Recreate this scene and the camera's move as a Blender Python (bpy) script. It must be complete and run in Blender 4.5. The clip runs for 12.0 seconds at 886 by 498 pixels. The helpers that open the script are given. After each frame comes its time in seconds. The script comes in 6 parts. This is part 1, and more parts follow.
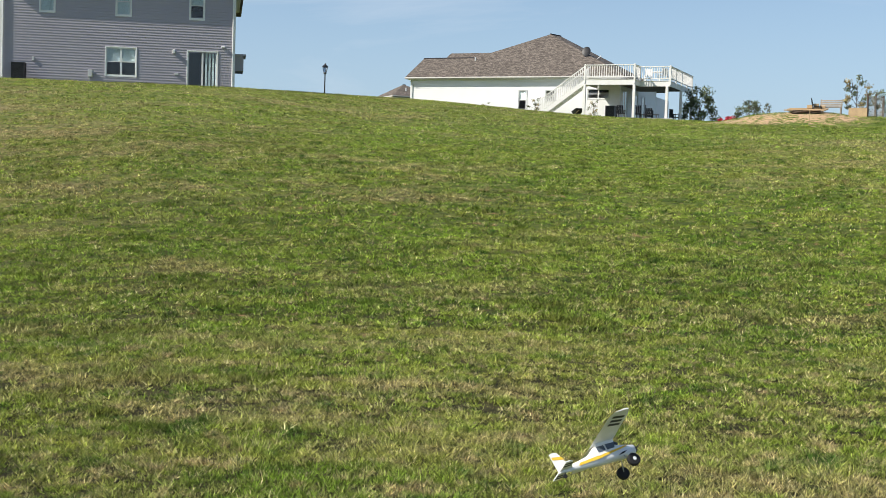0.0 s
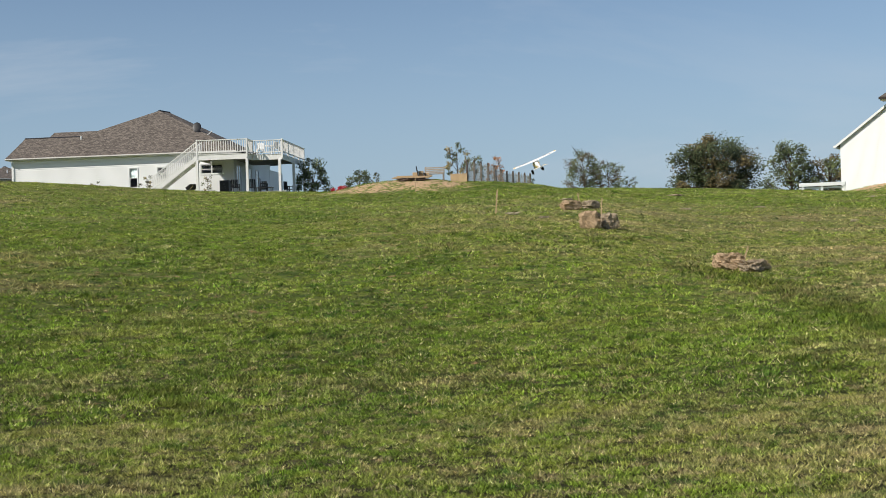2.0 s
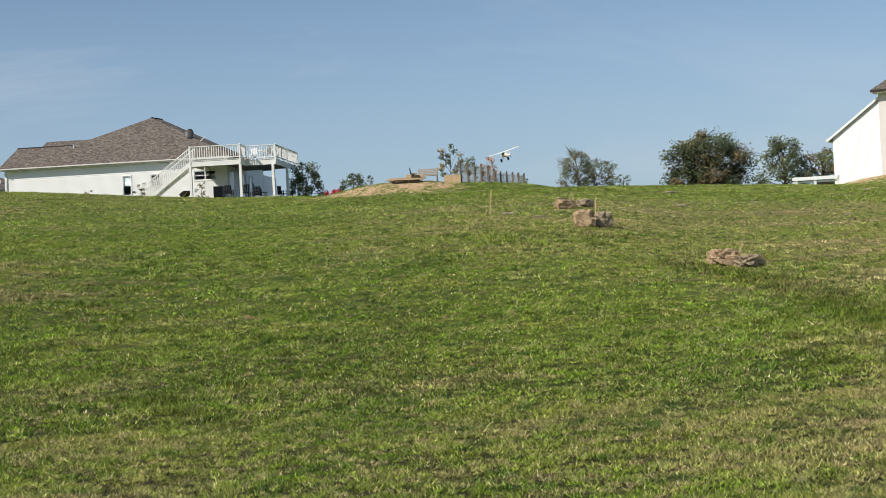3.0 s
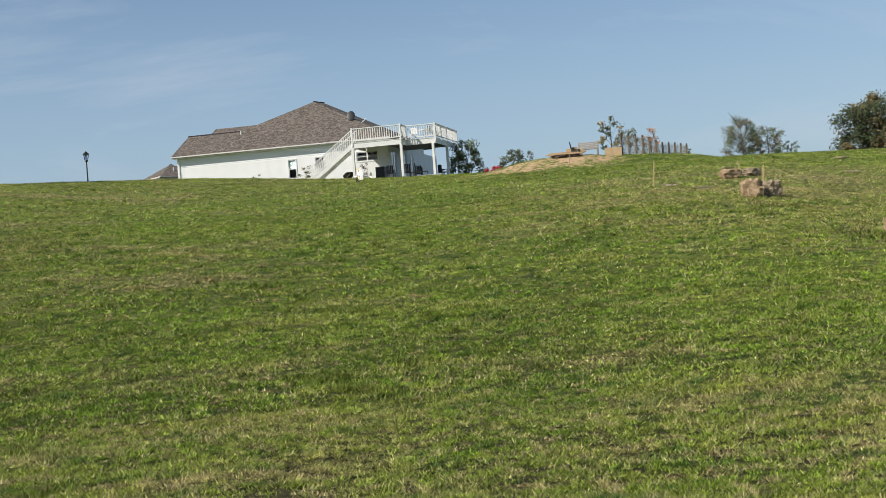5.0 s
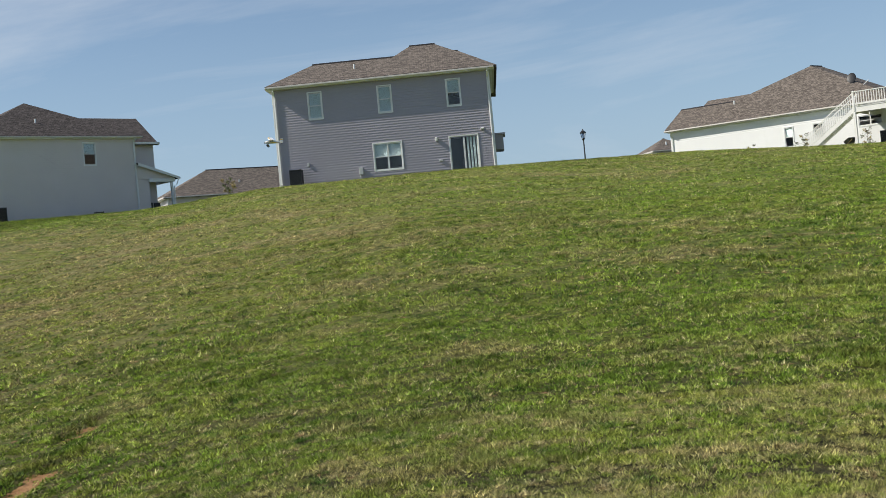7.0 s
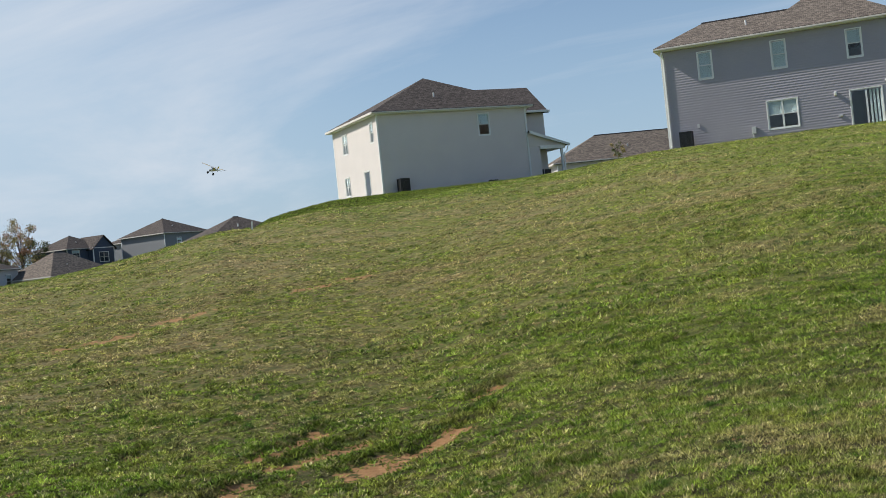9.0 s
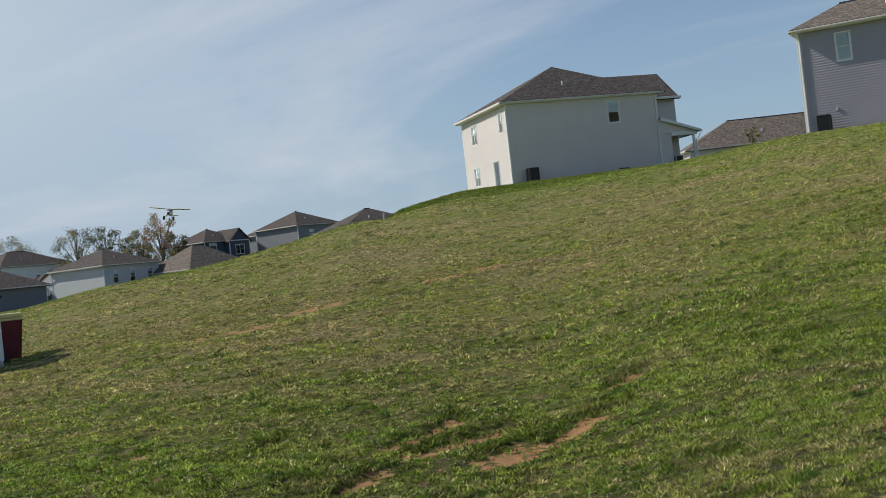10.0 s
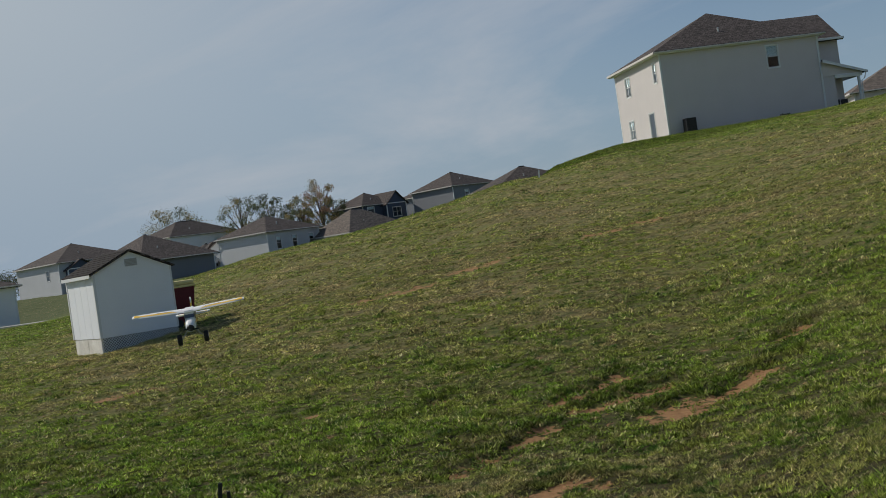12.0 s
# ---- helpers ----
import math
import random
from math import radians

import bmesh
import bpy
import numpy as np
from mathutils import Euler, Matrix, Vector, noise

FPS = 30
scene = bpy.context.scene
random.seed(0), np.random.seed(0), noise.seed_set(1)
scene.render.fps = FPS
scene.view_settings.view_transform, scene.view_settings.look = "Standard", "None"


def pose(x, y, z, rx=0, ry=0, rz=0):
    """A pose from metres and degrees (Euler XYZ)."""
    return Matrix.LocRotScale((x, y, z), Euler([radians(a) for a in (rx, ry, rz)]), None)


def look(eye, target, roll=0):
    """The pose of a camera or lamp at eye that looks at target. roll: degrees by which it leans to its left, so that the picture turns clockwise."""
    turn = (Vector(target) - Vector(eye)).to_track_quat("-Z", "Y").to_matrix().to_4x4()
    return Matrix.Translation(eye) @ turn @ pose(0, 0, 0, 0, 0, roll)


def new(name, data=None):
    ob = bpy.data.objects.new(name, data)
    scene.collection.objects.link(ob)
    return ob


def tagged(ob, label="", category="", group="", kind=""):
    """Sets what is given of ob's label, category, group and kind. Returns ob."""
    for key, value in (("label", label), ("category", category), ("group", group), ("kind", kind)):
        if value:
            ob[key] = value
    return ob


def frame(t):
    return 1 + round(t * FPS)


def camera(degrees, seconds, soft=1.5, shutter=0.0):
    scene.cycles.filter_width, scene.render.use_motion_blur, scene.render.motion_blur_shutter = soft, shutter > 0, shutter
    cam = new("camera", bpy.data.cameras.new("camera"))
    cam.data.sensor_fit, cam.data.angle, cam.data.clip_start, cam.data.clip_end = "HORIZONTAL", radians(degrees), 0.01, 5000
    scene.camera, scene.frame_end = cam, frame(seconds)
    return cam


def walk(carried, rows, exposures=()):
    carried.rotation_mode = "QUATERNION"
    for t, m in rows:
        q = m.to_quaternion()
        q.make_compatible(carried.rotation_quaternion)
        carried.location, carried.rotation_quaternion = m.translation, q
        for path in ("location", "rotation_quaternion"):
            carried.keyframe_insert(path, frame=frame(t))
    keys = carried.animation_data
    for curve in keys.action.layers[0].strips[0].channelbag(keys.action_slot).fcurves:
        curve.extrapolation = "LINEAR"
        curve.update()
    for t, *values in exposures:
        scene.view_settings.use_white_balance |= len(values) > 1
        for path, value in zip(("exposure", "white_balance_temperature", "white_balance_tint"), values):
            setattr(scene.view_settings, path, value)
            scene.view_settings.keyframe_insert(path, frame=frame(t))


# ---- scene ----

# the camera: held at head height by someone who turns on the spot
ROWS = (
    (0.0, 0.031, 0.569, -0.060, -0.00, -2.91, -1.74),
    (0.2, 0.081, 0.571, -0.054, -6.67, -2.73, -1.99),
    (0.5, 0.120, 0.567, -0.053, -12.82, -2.01, -0.77),
    (1.0, 0.122, 0.559, -0.037, -14.97, -0.83, -0.05),
    (1.5, 0.130, 0.557, -0.029, -16.71, 0.01, 0.85),
    (2.0, 0.150, 0.555, -0.000, -17.72, 0.50, 1.75),
    (2.5, 0.164, 0.558, 0.006, -18.00, 0.62, 2.51),
    (2.7, 0.167, 0.557, 0.003, -18.06, 0.57, 2.79),
    (4.3, 0.160, 0.558, 0.012, -15.70, 0.35, 3.81),
    (4.5, 0.156, 0.558, 0.014, -14.45, 0.23, 3.83),
    (5.0, 0.112, 0.560, 0.016, -10.32, -0.11, 4.32),
    (5.5, 0.040, 0.571, 0.007, -5.53, -0.44, 4.72),
    (6.0, -0.019, 0.567, 0.008, 0.12, -0.31, 5.02),
    (6.5, -0.053, 0.555, 0.026, 6.54, 0.24, 5.21),
    (7.0, -0.123, 0.547, 0.011, 12.68, 0.58, 5.28),
    (7.2, -0.140, 0.550, 0.012, 14.94, 0.63, 5.41),
    (8.8, -0.277, 0.503, 0.005, 29.16, 0.77, 5.76),
    (9.0, -0.293, 0.497, 0.008, 30.91, 0.67, 5.85),
    (9.5, -0.335, 0.472, -0.000, 34.63, 0.56, 5.98),
    (10.0, -0.343, 0.467, 0.001, 37.04, 0.85, 6.31),
    (10.5, -0.357, 0.466, 0.020, 40.06, 1.68, 7.12),
    (11.0, -0.379, 0.445, 0.054, 43.32, 2.21, 7.79),
    (11.5, -0.404, 0.423, 0.040, 45.44, 1.49, 8.09),
    (12.0, -0.393, 0.441, -0.011, 44.46, -0.19, 8.14),
)
cam = camera(40.12, 12.0, soft=0.8)
walk(cam, [(t, pose(x, y, z + 1.6, 90 + pitch, roll, yaw)) for t, x, y, z, yaw, pitch, roll in ROWS],
     exposures=((0.0, 0.25), (0.5, 0.06), (1.0, -0.16), (1.4, -0.20), (2.5, -0.12), (5.5, -0.05), (6.5, 0.0), (9.0, 0.07), (10.0, -0.17), (10.6, -0.30), (11.4, -0.58), (12.0, -0.64)))

# ---- light ----
SUN_AZ, SUN_EL = 111.2, 41.0          # degrees to the left of the first view, and above the horizon
sun_way = Vector((-math.sin(radians(SUN_AZ)) * math.cos(radians(SUN_EL)), math.cos(radians(SUN_AZ)) * math.cos(radians(SUN_EL)), math.sin(radians(SUN_EL))))
sun = new("sun", bpy.data.lights.new("sun", "SUN"))
sun.data.energy, sun.data.angle, sun.data.color = 5.0, radians(0.53), (1.0, 0.94, 0.84)
sun.matrix_world = look(sun_way * 50, (0, 0, 0))
scene.view_settings.exposure = 0.0


def make_world():
    w = bpy.data.worlds.new("sky")
    scene.world = w
    w.use_nodes = True
    nt = w.node_tree
    n, l = nt.nodes, nt.links
    n.clear()
    out, bg = n.new("ShaderNodeOutputWorld"), n.new("ShaderNodeBackground")
    sky = n.new("ShaderNodeTexSky")
    sky.sky_type, sky.sun_disc = "NISHITA", False
    sky.sun_elevation, sky.sun_rotation = radians(SUN_EL), radians(-SUN_AZ)
    sky.air_density, sky.dust_density, sky.ozone_density, sky.altitude = 1.0, 0.45, 2.6, 200
    geo = n.new("ShaderNodeTexCoord")
    sep = n.new("ShaderNodeSeparateXYZ")
    l.new(geo.outputs["Generated"], sep.inputs[0])
    up = n.new("ShaderNodeMath"); up.operation = "MAXIMUM"; up.inputs[1].default_value = 0.0
    l.new(sep.outputs["Z"], up.inputs[0])
    lift = n.new("ShaderNodeMath"); lift.operation = "ADD"; lift.inputs[1].default_value = 0.22
    l.new(up.outputs[0], lift.inputs[0])
    div = n.new("ShaderNodeVectorMath"); div.operation = "DIVIDE"
    com = n.new("ShaderNodeCombineXYZ")
    for k in range(3):
        l.new(lift.outputs[0], com.inputs[k])
    l.new(geo.outputs["Generated"], div.inputs[0]); l.new(com.outputs[0], div.inputs[1])
    mp = n.new("ShaderNodeMapping")
    mp.inputs["Rotation"].default_value = (0, 0, radians(-24))
    mp.inputs["Scale"].default_value = (0.55, 1.0, 1.0)
    mp.inputs["Location"].default_value = (3.1, 0.4, 0)
    l.new(div.outputs[0], mp.inputs["Vector"])
    big = n.new("ShaderNodeTexNoise"); big.inputs["Scale"].default_value = 1.15; big.inputs["Detail"].default_value = 9; big.inputs["Roughness"].default_value = 0.6; big.inputs["Distortion"].default_value = 0.5
    l.new(mp.outputs[0], big.inputs["Vector"])
    ramp = n.new("ShaderNodeValToRGB")
    ramp.color_ramp.elements[0].position, ramp.color_ramp.elements[1].position = 0.46, 0.70
    l.new(big.outputs["Fac"], ramp.inputs[0])
    # more cloud to the left, a clear sky to the right
    side = n.new("ShaderNodeMapRange")
    side.inputs["From Min"].default_value, side.inputs["From Max"].default_value = 0.55, -0.75
    side.inputs["To Min"].default_value, side.inputs["To Max"].default_value = 0.25, 0.85
    l.new(sep.outputs["X"], side.inputs["Value"])
    # cloud and haze lie low; overhead the sky is clear
    low = n.new("ShaderNodeMapRange"); low.interpolation_type = "SMOOTHSTEP"
    low.inputs["From Min"].default_value, low.inputs["From Max"].default_value = 0.60, 0.25
    l.new(sep.outputs["Z"], low.inputs["Value"])
    fac = n.new("ShaderNodeMath"); fac.operation = "MULTIPLY"
    far = n.new("ShaderNodeMath"); far.operation = "MULTIPLY"
    l.new(ramp.outputs[0], far.inputs[0]); l.new(side.outputs[0], far.inputs[1])
    l.new(far.outputs[0], fac.inputs[0]); l.new(low.outputs["Result"], fac.inputs[1])
    # thin haze over all the sky near the ground
    hz = n.new("ShaderNodeMapRange"); hz.interpolation_type = "SMOOTHSTEP"
    hz.inputs["From Min"].default_value, hz.inputs["From Max"].default_value = 0.30, -0.02
    hz.inputs["To Min"].default_value, hz.inputs["To Max"].default_value = 0.0, 0.75
    l.new(sep.outputs["Z"], hz.inputs["Value"])
    hm = n.new("ShaderNodeMix"); hm.data_type = "RGBA"
    # and brighter haze on the sun's side
    glow = n.new("ShaderNodeMapRange"); glow.interpolation_type = "SMOOTHSTEP"
    glow.inputs["From Min"].default_value, glow.inputs["From Max"].default_value = -0.50, -0.95
    glow.inputs["To Min"].default_value, glow.inputs["To Max"].default_value = 0.0, 0.95
    l.new(sep.outputs["X"], glow.inputs["Value"])
    gm = n.new("ShaderNodeMix"); gm.data_type = "RGBA"
    veil = n.new("ShaderNodeMath"); veil.operation = "MULTIPLY"
    l.new(glow.outputs["Result"], veil.inputs[0]); l.new(low.outputs["Result"], veil.inputs[1])
    l.new(veil.outputs[0], gm.inputs["Factor"]); l.new(sky.outputs[0], gm.inputs["A"])
    gm.inputs["B"].default_value = (6.4, 7.1, 7.6, 1)
    l.new(hz.outputs["Result"], hm.inputs["Factor"]); l.new(gm.outputs["Result"], hm.inputs["A"])
    hm.inputs["B"].default_value = (3.3, 4.6, 6.2, 1)
    mix = n.new("ShaderNodeMix"); mix.data_type = "RGBA"
    l.new(fac.outputs[0], mix.inputs["Factor"]); l.new(hm.outputs["Result"], mix.inputs["A"])
    mix.inputs["B"].default_value = (6.2, 6.7, 7.4, 1)
    l.new(mix.outputs["Result"], bg.inputs["Color"])
    bg.inputs["Strength"].default_value = 0.105
    l.new(bg.outputs[0], out.inputs[0])


make_world()


# ---- materials ----
def mat(name, base, rough=0.7, vary=0.15, scale=6.0, bump=0.1, fine=60.0, metal=0.0, spec=0.4, tint=None, island=0.0):
    """A surface with stains at one scale, grain at another, and fine relief."""
    m = bpy.data.materials.new(name)
    m.use_nodes = True
    nt = m.node_tree
    n, l = nt.nodes, nt.links
    b = n["Principled BSDF"]
    b.inputs["Roughness"].default_value, b.inputs["Metallic"].default_value, b.inputs["Specular IOR Level"].default_value = rough, metal, spec
    co = n.new("ShaderNodeTexCoord")
    n1, n2 = n.new("ShaderNodeTexNoise"), n.new("ShaderNodeTexNoise")
    n1.inputs["Scale"].default_value, n1.inputs["Detail"].default_value = scale, 5
    n2.inputs["Scale"].default_value, n2.inputs["Detail"].default_value = fine, 4
    l.new(co.outputs["Object"], n1.inputs["Vector"]); l.new(co.outputs["Object"], n2.inputs["Vector"])
    add = n.new("ShaderNodeMath"); add.operation = "ADD"
    l.new(n1.outputs["Fac"], add.inputs[0]); l.new(n2.outputs["Fac"], add.inputs[1])
    rg = n.new("ShaderNodeMapRange")
    rg.inputs["From Min"].default_value, rg.inputs["From Max"].default_value = 0.65, 1.35
    l.new(add.outputs[0], rg.inputs["Value"])
    mx = n.new("ShaderNodeMix"); mx.data_type = "RGBA"
    t = tint or base
    mx.inputs["A"].default_value = (*[max(c * (1 - vary), 0) for c in base], 1)
    mx.inputs["B"].default_value = (*[min(c * (1 + vary), 1) for c in t], 1)
    l.new(rg.outputs["Result"], mx.inputs["Factor"])
    col = mx.outputs["Result"]
    if island:
        gi = n.new("ShaderNodeNewGeometry")
        hs = n.new("ShaderNodeHueSaturation")
        mr = n.new("ShaderNodeMapRange")
        mr.inputs["To Min"].default_value, mr.inputs["To Max"].default_value = 1 - island, 1 + island
        l.new(gi.outputs["Random Per Island"], mr.inputs["Value"])
        l.new(mr.outputs["Result"], hs.inputs["Value"]); l.new(col, hs.inputs["Color"])
        col = hs.outputs["Color"]
    l.new(col, b.inputs["Base Color"])
    if bump:
        bp = n.new("ShaderNodeBump")
        bp.inputs["Strength"].default_value, bp.inputs["Distance"].default_value = bump, 0.01
        l.new(n2.outputs["Fac"], bp.inputs["Height"]); l.new(bp.outputs[0], b.inputs["Normal"])
    return m


def shingle(name, a, c):
    """Asphalt shingles: short courses of tabs in mixed tones."""
    m = mat(name, a, 0.9, 0.2, 1.2, 0.3, 40, spec=0.2)
    nt = m.node_tree
    n, l = nt.nodes, nt.links
    b = n["Principled BSDF"]
    uv = n.new("ShaderNodeUVMap")
    br = n.new("ShaderNodeTexBrick")
    br.inputs["Scale"].default_value = 1.0
    br.inputs["Brick Width"].default_value, br.inputs["Row Height"].default_value = 0.19, 0.145
    br.inputs["Mortar Size"].default_value, br.inputs["Mortar Smooth"].default_value = 0.008, 0.3
    br.inputs["Color1"].default_value, br.inputs["Color2"].default_value, br.inputs["Mortar"].default_value = (*a, 1), (*c, 1), (*[v * 0.45 for v in a], 1)
    l.new(uv.outputs[0], br.inputs["Vector"])
    ns = n.new("ShaderNodeTexNoise"); ns.inputs["Scale"].default_value = 5.5; ns.inputs["Detail"].default_value = 6
    mp = n.new("ShaderNodeMapping"); mp.inputs["Scale"].default_value = (1.5, 0.6, 1)
    l.new(uv.outputs[0], mp.inputs[0]); l.new(mp.outputs[0], ns.inputs["Vector"])
    hs = n.new("ShaderNodeHueSaturation")
    mr = n.new("ShaderNodeMapRange"); mr.inputs["To Min"].default_value, mr.inputs["To Max"].default_value = 0.45, 1.55
    l.new(ns.outputs["Fac"], mr.inputs["Value"]); l.new(mr.outputs["Result"], hs.inputs["Value"])
    l.new(br.outputs["Color"], hs.inputs["Color"]); l.new(hs.outputs[0], b.inputs["Base Color"])
    return m


def glass_mat():
    m = bpy.data.materials.new("window_glass")
    m.use_nodes = True
    b = m.node_tree.nodes["Principled BSDF"]
    b.inputs["Base Color"].default_value = (0.9, 0.95, 0.95, 1)
    b.inputs["Roughness"].default_value, b.inputs["Transmission Weight"].default_value, b.inputs["IOR"].default_value = 0.02, 1.0, 1.45
    return m


GLASS = glass_mat()
M_GREY_SIDING = mat("grey_vinyl_siding", (0.365, 0.345, 0.385), 0.55, 0.06, 0.6, 0.05, 25)
M_WHITE_SIDING = mat("white_vinyl_siding", (0.80, 0.80, 0.79), 0.5, 0.04, 0.6, 0.05, 25)
M_CREAM_SIDING = mat("pale_vinyl_siding", (0.625, 0.58, 0.56), 0.55, 0.05, 0.6, 0.05, 25)
M_LIGHT_SIDING = mat("light_grey_siding", (0.52, 0.53, 0.54), 0.55, 0.05, 0.5, 0.05, 25)
M_BLUE_SIDING = mat("slate_blue_siding", (0.055, 0.075, 0.115), 0.55, 0.08, 0.5, 0.05, 25)
M_TRIM = mat("white_trim_paint", (0.74, 0.75, 0.74), 0.45, 0.05, 2.0, 0.03, 40)
M_GUTTER = mat("dull_cream_gutter", (0.60, 0.575, 0.53), 0.5, 0.08, 2.0, 0.03, 40)
M_ROOF = shingle("brown_shingles", (0.095, 0.080, 0.068), (0.225, 0.19, 0.16))
M_ROOF_DARK = shingle("dark_shingles", (0.055, 0.047, 0.043), (0.13, 0.11, 0.10))
M_BLIND = mat("window_blind", (0.70, 0.80, 0.82), 0.7, 0.05, 3, 0.05, 30)
M_DARK = mat("dark_interior", (0.03, 0.03, 0.035), 0.9, 0.2, 2, 0, 10)
M_BLACK = mat("black_painted_metal", (0.018, 0.018, 0.02), 0.45, 0.25, 6, 0.1, 60)
M_CLOD = mat("dry_pale_soil", (0.46, 0.38, 0.27), 0.95, 0.25, 4, 0.6, 30, spec=0.1)
M_DIRT = mat("sandy_clay", (0.44, 0.27, 0.15), 0.95, 0.28, 1.6, 0.8, 18, spec=0.1, tint=(0.52, 0.34, 0.2))
M_HAY = mat("weathered_straw", (0.30, 0.215, 0.12), 0.95, 0.45, 5, 1.0, 45, spec=0.1, tint=(0.42, 0.30, 0.19))
M_HAY_GREY = mat("grey_weathered_straw", (0.20, 0.155, 0.105), 0.95, 0.5, 5, 1.0, 45, spec=0.1, tint=(0.36, 0.29, 0.20))
M_WOOD = mat("raw_lumber", (0.50, 0.36, 0.21), 0.8, 0.25, 4, 0.3, 50, spec=0.2)
M_MID_SIDING = mat("mid_grey_siding", (0.20, 0.21, 0.225), 0.55, 0.06, 0.5, 0.05, 25)
M_GREYWOOD = mat("weathered_wood", (0.34, 0.30, 0.25), 0.85, 0.25, 5, 0.3, 50, spec=0.2)
M_DECK = mat("white_painted_wood", (0.74, 0.73, 0.70), 0.6, 0.08, 3, 0.1, 40)
M_BARK = mat("bark", (0.12, 0.09, 0.07), 0.95, 0.4, 8, 1.0, 40, spec=0.1)
M_LEAF_DARK = mat("dark_green_leaves", (0.068, 0.088, 0.034), 0.7, 0.4, 1.5, 0, 20, island=0.5)
M_LEAF = mat("green_leaves", (0.13, 0.155, 0.055), 0.65, 0.4, 1.5, 0, 20, island=0.5)
M_LEAF_DRY = mat("yellowing_leaves", (0.36, 0.28, 0.10), 0.7, 0.4, 1.5, 0, 20, island=0.5)
M_LEAF_RUST = mat("rust_red_leaves", (0.44, 0.22, 0.11), 0.7, 0.4, 1.5, 0, 20, island=0.5)
M_LEAF_BROWN = mat("browning_leaves", (0.15, 0.115, 0.045), 0.7, 0.45, 1.5, 0, 20, island=0.55)
M_CONCRETE = mat("concrete", (0.42, 0.41, 0.38), 0.9, 0.15, 2, 0.3, 30, spec=0.2)
M_RED = mat("red_flowers", (0.55, 0.02, 0.03), 0.6, 0.3, 6, 0, 30, island=0.3)


# ---- mesh helpers ----
def mesh_of(name, verts, faces, material, uv=None):
    me = bpy.data.meshes.new(name)
    me.from_pydata([tuple(v) for v in verts], [], faces)
    me.materials.append(material)
    if uv:
        lay = me.uv_layers.new(name="uv")
        flat = [c for f in faces for i in f for c in uv[i]]
        lay.data.foreach_set("uv", flat)
    me.update()
    return me


class Shape:
    """Collects boxes, tubes and faces into one mesh."""

    def __init__(self):
        self.v, self.f = [], []

    def add(self, vs, fs):
        k = len(self.v)
        self.v += [tuple(v) for v in vs]
        self.f += [tuple(i + k for i in f) for f in fs]
        return self

    def box(self, x0, x1, y0, y1, z0, z1, m=None, bev=0.0):
        if bev:
            bm = bmesh.new()
            bmesh.ops.create_cube(bm, size=1)
            for v in bm.verts:
                v.co = Vector(((x0 + x1) / 2 + v.co.x * (x1 - x0), (y0 + y1) / 2 + v.co.y * (y1 - y0), (z0 + z1) / 2 + v.co.z * (z1 - z0)))
            bmesh.ops.bevel(bm, geom=list(bm.edges), offset=bev, segments=2, affect="EDGES", profile=0.5)
            bm.verts.index_update()
            vs, fs = [v.co.copy() for v in bm.verts], [[v.index for v in f.verts] for f in bm.faces]
            bm.free()
        else:
            vs = [Vector((x, y, z)) for z in (z0, z1) for y in (y0, y1) for x in (x0, x1)]
            fs = [(0, 2, 3, 1), (4, 5, 7, 6), (0, 1, 5, 4), (2, 6, 7, 3), (0, 4, 6, 2), (1, 3, 7, 5)]
        if m is not None:
            vs = [m @ v for v in vs]
        return self.add(vs, fs)

    def tube(self, pts, radii, sides=8, cap=True):
        pts = [Vector(p) for p in pts]
        vs, fs = [], []
        for i, p in enumerate(pts):
            d = (pts[min(i + 1, len(pts) - 1)] - pts[max(i - 1, 0)]).normalized()
            a = d.orthogonal().normalized()
            if abs(d.z) < 0.9:
                a = d.cross(Vector((0, 0, 1))).normalized()
            b = d.cross(a)
            r = radii[i] if hasattr(radii, "__len__") else radii
            vs += [p + (a * math.cos(q) + b * math.sin(q)) * r for q in [2 * math.pi * k / sides for k in range(sides)]]
        for i in range(len(pts) - 1):
            for k in range(sides):
                fs.append((i * sides + k, i * sides + (k + 1) % sides, (i + 1) * sides + (k + 1) % sides, (i + 1) * sides + k))
        if cap:
            fs += [tuple(range(sides))[::-1], tuple(range((len(pts) - 1) * sides, len(pts) * sides))]
        return self.add(vs, fs)

    def mesh(self, name, material, smooth=False):
        me = mesh_of(name, self.v, self.f, material)
        if smooth:
            me.polygons.foreach_set("use_smooth", [True] * len(me.polygons))
        return me


def part(name, shape, material, parent, label="", smooth=False, m=None):
    me = shape if isinstance(shape, bpy.types.Mesh) else shape.mesh(name, material, smooth)
    ob = new(name, me)
    ob.parent = parent
    if m is not None:
        ob.matrix_basis = m
    if label:
        ob["label"] = label
    return ob


def thing(name, m, label, category, group="", kind=""):
    ob = new(name)
    ob.empty_display_size = 0.2
    ob.matrix_basis = m
    return tagged(ob, label, category, group, kind)


# ---- the ground ----
def polar(az, r, z=0.0):
    """A place by degrees to the left of the first view and metres from the camera's foot."""
    return Vector((-r * math.sin(radians(az)), r * math.cos(radians(az)), z))


